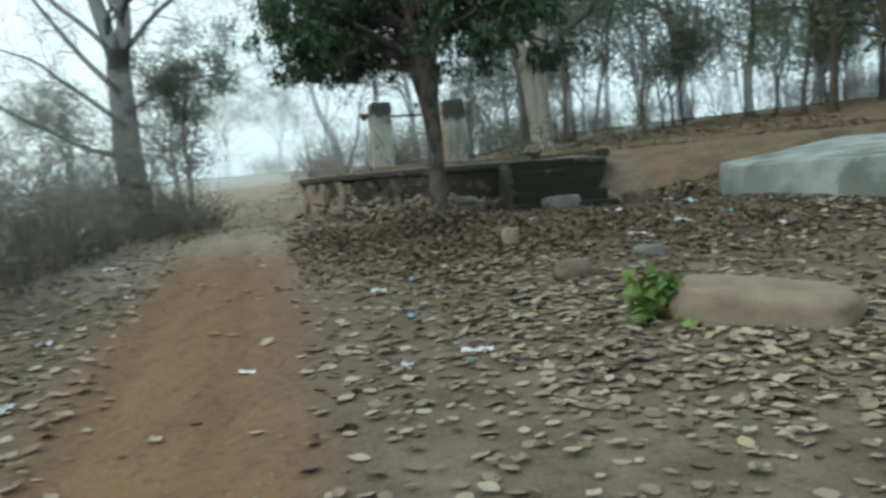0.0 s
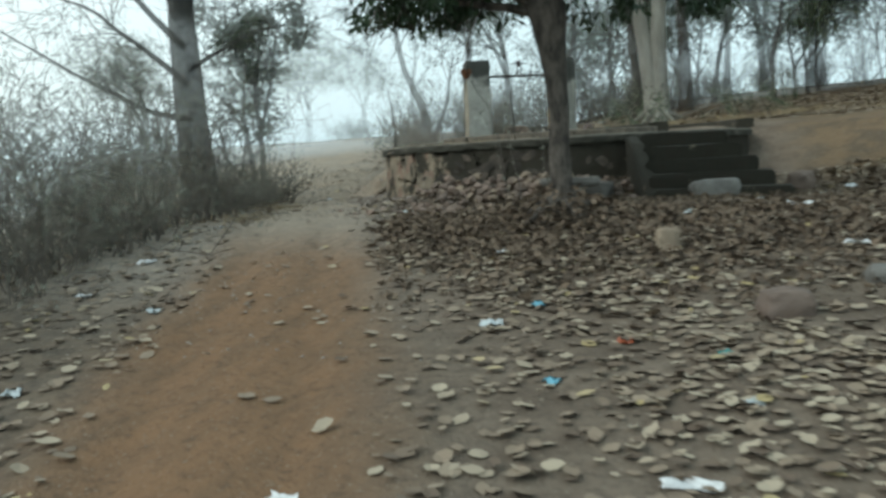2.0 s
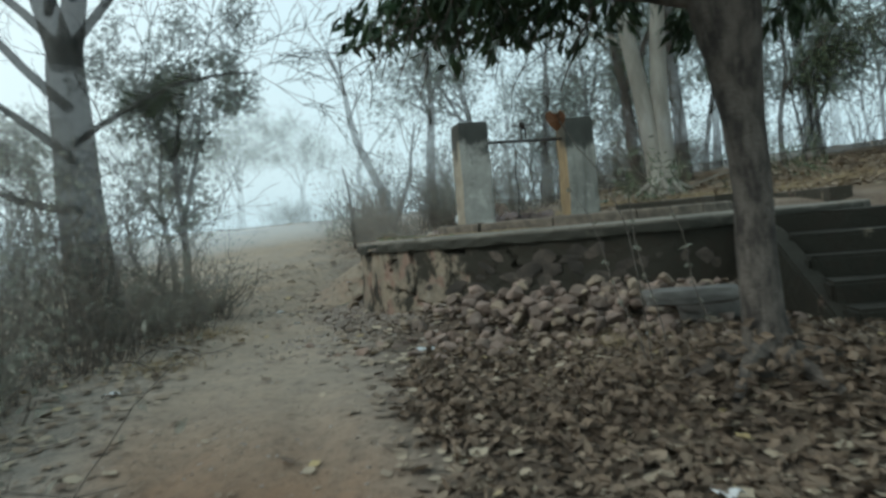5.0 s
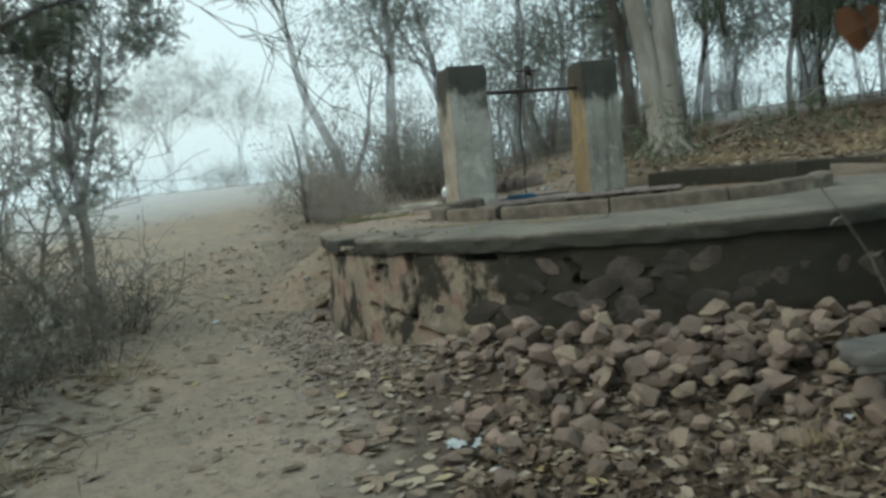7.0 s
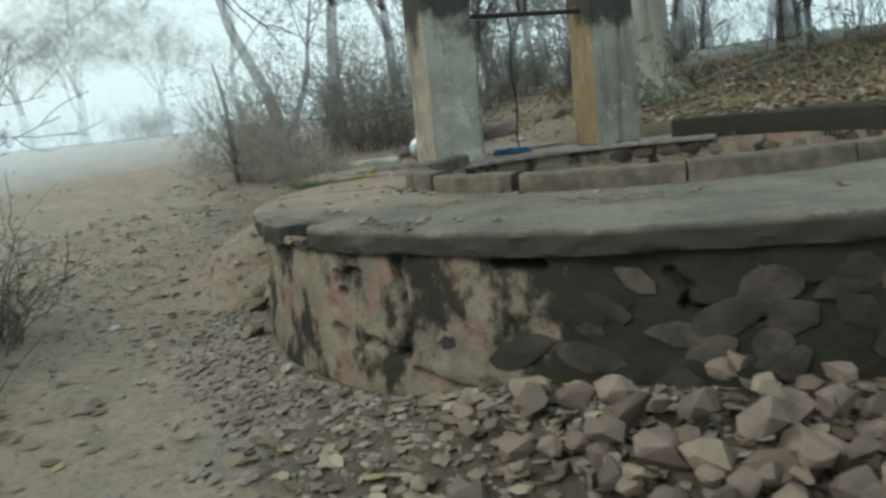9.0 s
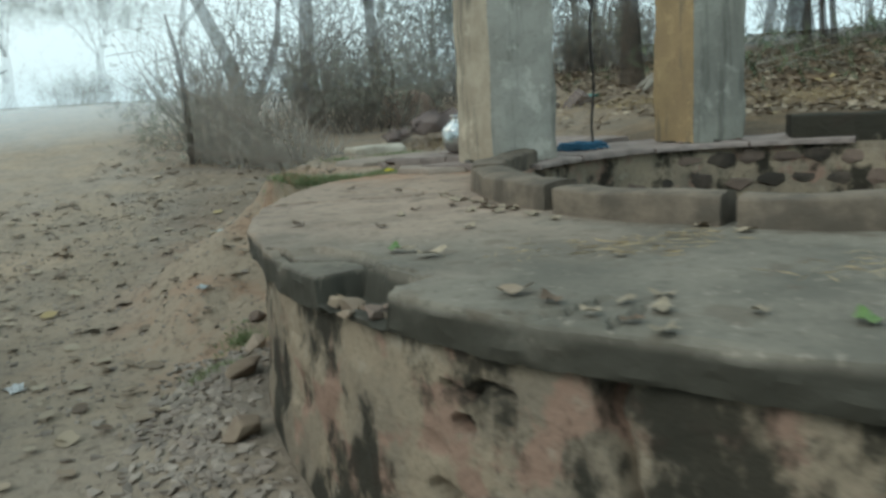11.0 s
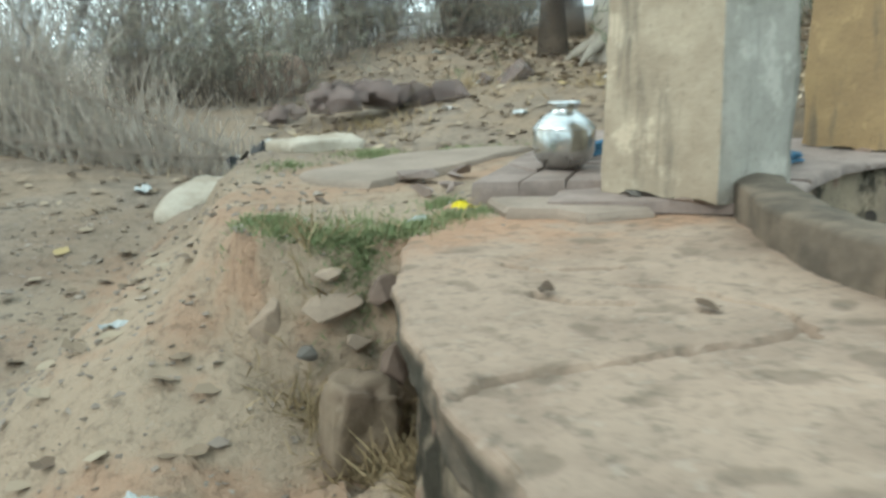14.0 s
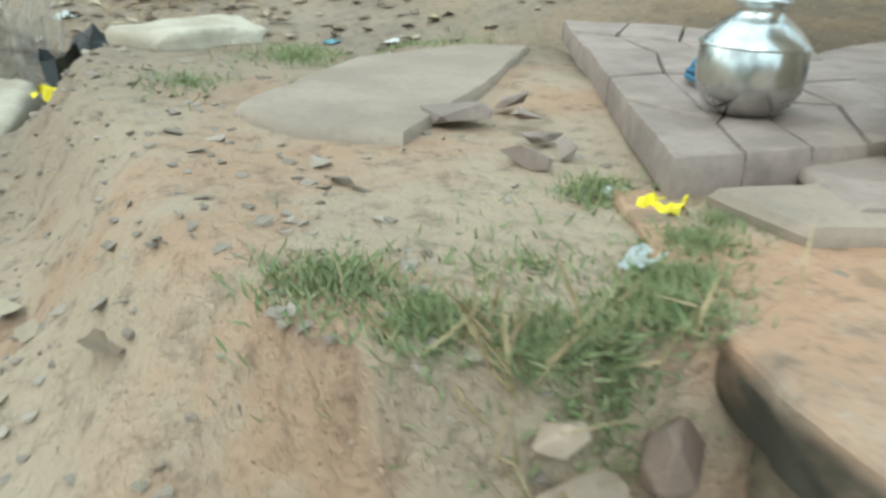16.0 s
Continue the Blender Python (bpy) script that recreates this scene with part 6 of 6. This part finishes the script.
tufts("grass", [(-2.80, 15.16, 0.14, 840), (-2.74, 14.99, 0.11, 840), (-2.64, 14.88, 0.1, 1040), (-2.56, 14.84, 0.09, 920), (-2.44, 14.88, 0.1, 1240), (-2.34, 14.94, 0.1, 1240), (-2.22, 15.02, 0.1, 1240), (-2.10, 15.08, 0.09, 960), (-2.16, 15.32, 0.1, 520), (-2.02, 15.12, 0.06, 400), (-2.50, 15.1, 0.34, 320), (-2.95, 13.6, 0.18, 600), (-2.90, 14.0, 0.18, 600), (-2.1, 16.95, 0.29, 1000), (-1.6, 17.15, 0.34, 1200), (-1.1, 17.5, 0.46, 1000), (-2.60, 16.6, 0.23, 320)], 0.005, 0.042, M["grass"], "short green grass on the earth bank", "grass", 51, 0.8)
tufts("dry_grass", [(-2.60, 14.52, 0.14, 420), (-2.48, 14.42, 0.10, 420), (-2.56, 14.70, 0.10, 200), (-2.50, 14.30, 0.12, 260), (-2.74, 14.70, 0.15, 200), (-2.36, 14.66, 0.10, 160), (-2.52, 14.1, 0.14, 150), (-2.70, 14.85, 0.25, 100), (1.1, 8.0, 0.5, 260), (0.6, 8.3, 0.5, 160), (0.4, 9.3, 0.5, 160), (-2.4, 18.6, 0.7, 300), (-1.6, 19.6, 0.8, 340), (-0.4, 20.5, 1.0, 340), (-3.3, 9.5, 0.6, 160), (-3.8, 11.5, 0.6, 160), (2.0, 18.0, 1.2, 500), (4.5, 19.0, 1.6, 620), (3.2, 16.6, 0.8, 320), (6.5, 18.0, 2.0, 620), (0.5, 19.0, 1.0, 340)], 0.006, 0.14, M["straw"], "dry straw-coloured grass and dead stalks", "dry grass", 52, 0.9)


def deck_straw():
    rs = np.random.RandomState(61)
    P, D = [], []
    for x, y, r, n in ((-1.33, 12.08, 0.16, 120), (-0.77, 11.68, 0.14, 90), (-0.49, 11.53, 0.14, 90), (-1.12, 12.22, 0.06, 40)):
        for _ in range(n):
            P.append((x + rs.normal(0, r), y + rs.normal(0, r * 0.45), TOP + 0.006 + 0.006 * rs.rand()))
            D.append((rs.normal(0, 1), rs.normal(0, 1), rs.normal(0, 0.05)))
    v, f = blades(np.array(P), np.array(D), 0.07, 0.004, rs, 0.1)
    tagged(part("scattered_straw", mesh_of("scattered_straw", v, f), M["straw"]), "wisps of pale straw strewn on the cement deck", "straw", kind="stuff")


deck_straw()


def dead_leaf_mesh(seed, size):
    """A curled, lobed dead leaf with its stalk."""
    rs = random.Random(seed)
    n, rings = 18, 4
    V = [(0, 0, 0)]
    for k in range(1, rings + 1):
        for j in range(n):
            a = 2 * math.pi * j / n
            r = size * (0.5 + 0.5 * abs(math.cos(a * 0.5)) + 0.12 * math.cos(5 * a) + rs.uniform(-0.05, 0.05)) * k / rings
            x, y = r * math.cos(a), 0.62 * r * math.sin(a)
            V.append((x, y, 0.35 * abs(y) ** 1.3 + 0.25 * x * x / size + size * 0.12 * math.sin(3 * a + seed) * (k / rings) ** 2))
    F = [(0, 1 + j, 1 + (j + 1) % n) for j in range(n)]
    for k in range(rings - 1):
        for j in range(n):
            a, b = 1 + k * n, 1 + (k + 1) * n
            F.append((a + j, b + j, b + (j + 1) % n, a + (j + 1) % n))
    low = min(v[2] for v in V)
    return mesh_of("leaf", [(x, y, z - low) for x, y, z in V], F, True)


LEAF_TAN = plain("tan_dead_leaf", (0.33, 0.27, 0.19), 0.75, 0.25, 0.6)
LEAF_BROWN = plain("brown_dead_leaf", (0.13, 0.09, 0.06), 0.75, 0.25, 0.6)
deck_spots = [(-1.89, 12.18, 0.055, 0), (-1.75, 12.62, 0.035, 0), (-1.99, 13.0, 0.032, 0), (-2.37, 12.92, 0.035, 1), (-1.68, 13.27, 0.035, 0), (-1.66, 13.10, 0.045, 0), (-1.56, 12.98, 0.035, 0), (-1.60, 13.06, 0.04, 1), (-1.94, 13.15, 0.03, 1), (-2.29, 14.09, 0.035, 1), (-2.03, 13.86, 0.035, 1), (-1.81, 13.55, 0.03, 0), (-1.76, 13.50, 0.035, 0), (-1.72, 13.38, 0.04, 0), (-1.66, 13.28, 0.035, 0), (-1.70, 11.67, 0.05, 2), (-1.95, 12.27, 0.04, 0), (-1.44, 12.69, 0.035, 0), (-1.50, 12.82, 0.045, 0), (-1.37, 12.01, 0.03, 0), (-1.24, 11.39, 0.03, 0), (-1.03, 12.38, 0.045, 0), (-0.95, 12.25, 0.04, 0), (-0.6, 11.9, 0.035, 0), (-1.62, 12.95, 0.04, 0), (-1.78, 13.18, 0.03, 1), (-2.05, 12.75, 0.03, 1), (-0.2, 11.6, 0.04, 0), (0.3, 11.3, 0.04, 0), (-1.56, 11.46, 0.035, 0), (-1.50, 11.38, 0.03, 1), (-1.48, 11.52, 0.03, 0), (-1.42, 11.44, 0.04, 0), (-1.62, 11.56, 0.04, 1), (-1.38, 11.55, 0.035, 0), (-1.45, 11.30, 0.04, 0), (-1.81, 13.62, 0.04, 0), (-1.65, 13.21, 0.05, 0), (-1.63, 13.06, 0.045, 0), (-1.56, 13.03, 0.05, 0), (-1.72, 13.02, 0.04, 0), (-1.76, 13.34, 0.045, 0)]
for k, (x, y, s, c) in enumerate(deck_spots):
    ob = part("dry_leaf", dead_leaf_mesh(k, s), (LEAF_TAN, LEAF_BROWN, M["dead_leaf"])[c])
    tagged(ob, ("pale curled dead leaf lying on the cement deck", "brown curled dead leaf lying on the cement deck", "large yellowish dead leaf by a cracked edge")[c], "dead leaf", "dead leaves on the deck")
    ob.matrix_basis = pose(x, y, TOP + 0.001, 0, 0, k * 47)
for x, y in ((-1.99, 12.28), (-1.09, 11.28)):
    ob = tagged(part("green_leaf", dead_leaf_mesh(77, 0.04), M["leaf_green"]), "fallen green leaf on the cement deck", "leaf")
    ob.matrix_basis = pose(x, y, TOP + 0.001, 0, 0, 80)


def scrap_mesh(seed, w, d, crumple=0.3):
    """A crumpled thin sheet."""
    n = 9
    u, v = np.meshgrid(np.linspace(-0.5, 0.5, n), np.linspace(-0.5, 0.5, n), indexing="ij")
    x = w * (u + 0.16 * fbm(v * 5, u * 4, seed))
    y = d * (v + 0.16 * fbm(u * 5, v * 4, seed + 1))
    z = crumple * min(w, d) * fbm(u * 6, v * 6, seed + 2)
    z = z - z.min()
    V = np.stack([x, y, z], -1)
    me = mesh_of("scrap", V, grid_faces(n, n))
    return me


SCRAPS = [
    (2.22, 2.84, 0.20, 0.09, "white"), (2.48, 3.57, 0.09, 0.08, "clear"), (1.60, 3.78, 0.10, 0.08, "blue"), (2.22, 2.60, 0.08, 0.05, "teal"), (1.84, 2.53, 0.11, 0.08, "clear"), (0.79, 2.59, 0.14, 0.07, "white"), (-2.58, 6.49, 0.18, 0.12, "white"), (0.74, 6.62, 0.14, 0.10, "white"), (1.32, 5.07, 0.10, 0.10, "blue"), (1.10, 4.70, 0.16, 0.14, "clear"), (-1.45, 4.98, 0.14, 0.10, "clear"), (2.24, 7.62, 0.18, 0.14, "clear"), (-3.94, 13.69, 0.12, 0.10, "white"), (-3.16, 12.30, 0.09, 0.06, "clear"), (-0.88, 9.27, 0.10, 0.07, "white"), (-1.05, 9.60, 0.18, 0.14, "clear"), (-0.85, 9.50, 0.12, 0.10, "blue"), (0.60, 9.70, 0.22, 0.14, "clear"), (4.01, 10.3, 0.30, 0.22, "white"), (3.6, 9.0, 0.2, 0.14, "clear"), (3.2, 7.8, 0.24, 0.14, "white"), (4.1, 8.0, 0.26, 0.18, "clear"), (4.6, 8.9, 0.18, 0.14, "white"), (3.9, 6.9, 0.22, 0.14, "clear"), (4.4, 7.2, 0.16, 0.12, "blue"), (3.4, 6.4, 0.20, 0.12, "white"), (4.8, 6.4, 0.2, 0.14, "clear"), (2.9, 8.4, 0.16, 0.12, "white"), (1.9, 4.4, 0.10, 0.08, "red"), (2.4, 4.2, 0.12, 0.08, "teal"), (-0.4, 1.9, 0.20, 0.16, "clear"), (-0.6, 1.2, 0.22, 0.18, "white"), (-1.2, 3.4, 0.16, 0.12, "clear"), (-2.4, 5.4, 0.14, 0.10, "white"), (-3.1, 8.6, 0.14, 0.10, "white"), (-3.7, 9.9, 0.12, 0.10, "clear"),
    (-2.75, 18.86, 0.22, 0.14, "white"), (-2.71, 17.70, 0.22, 0.16, "white"), (-2.16, 18.97, 0.16, 0.12, "white"), (-2.08, 18.59, 0.16, 0.12, "clear"), (-1.79, 18.73, 0.12, 0.10, "white"), (-1.77, 16.88, 0.10, 0.06, "white"), (0.54, 19.34, 0.26, 0.16, "white"), (0.10, 23.4, 0.3, 0.2, "clear"), (-0.6, 18.6, 0.3, 0.18, "clear"), (-0.9, 19.6, 0.2, 0.14, "white"), (-0.3, 20.6, 0.22, 0.2, "white"), (0.4, 21.2, 0.26, 0.2, "teal"), (-1.4, 18.2, 0.14, 0.1, "blue"), (-2.5, 19.4, 0.2, 0.16, "clear"), (-3.21, 14.47, 0.10, 0.07, "clear"), (-3.32, 15.36, 0.10, 0.07, "clear"), (-3.4, 18.0, 0.26, 0.16, "clear"), (-2.2, 18.2, 0.16, 0.12, "clear"), (-1.2, 17.9, 0.14, 0.12, "white"), (-2.14, 15.30, 0.09, 0.06, "clear"), (-2.34, 15.02, 0.10, 0.05, "clear"),
]
WORDS = dict(white="crumpled white plastic scrap on the bare ground", clear="crumpled cloudy plastic bag on the bare ground", blue="crumpled pale blue plastic scrap on the bare ground", teal="torn teal plastic scrap on the bare ground", red="torn orange wrapper among dead leaves")
for k, (x, y, w, d, c) in enumerate(SCRAPS):
    w, d = (w * 0.62, d * 0.62) if y > 16 else (w * 0.85, d * 0.85)
    ob = tagged(part("plastic_scrap", scrap_mesh(k + 0.3, w, d, 0.3), M["plastic_" + c]), WORDS[c], "litter", "plastic litter on the ground")
    ob.matrix_basis = pose(x, y, gz(x, y) - 0.002, 0, 0, k * 71)
for x, y, w, d, c, label in ((-2.68, 17.62, 0.34, 0.24, "black", "black plastic bag crumpled between pale stones"), (-2.82, 17.45, 0.17, 0.12, "yellow", "bright yellow rag on the earth bank"), (-2.13, 15.18, 0.10, 0.08, "yellow", "bright yellow rag lying in the grass")):
    ob = tagged(part("rag", scrap_mesh(w * 31, w, d, 0.7 if c == "black" else 0.4), M["plastic_" + c]), label, "rag" if c == "yellow" else "plastic bag")
    ob.matrix_basis = pose(x, y, gz(x, y) - 0.003, 0, 0, 25)


def build_plant():
    rs = np.random.RandomState(71)
    x, y = 3.36, 3.4
    p = thing("green_plant", "low fresh green plant beside the tan stone slab", "plant", (x, y, gz(x, y)))
    stems = [limb(rs, (0, 0, 0), (rs.normal(0, 0.7), rs.normal(0, 0.5), 0.8), rs.uniform(0.2, 0.38), 0.005, 0.002, 5, 0.3) for _ in range(16)]
    v, f = tubes(stems, 4)
    part("stems", mesh_of("stems", v, f), M["leaf_plant"], p)
    v, f = crown_on(rs, stems, 5, 0.13, 0.115, 0.1, 0.03)
    part("leaves", mesh_of("leaves", v, f), M["leaf_plant"], p)


build_plant()
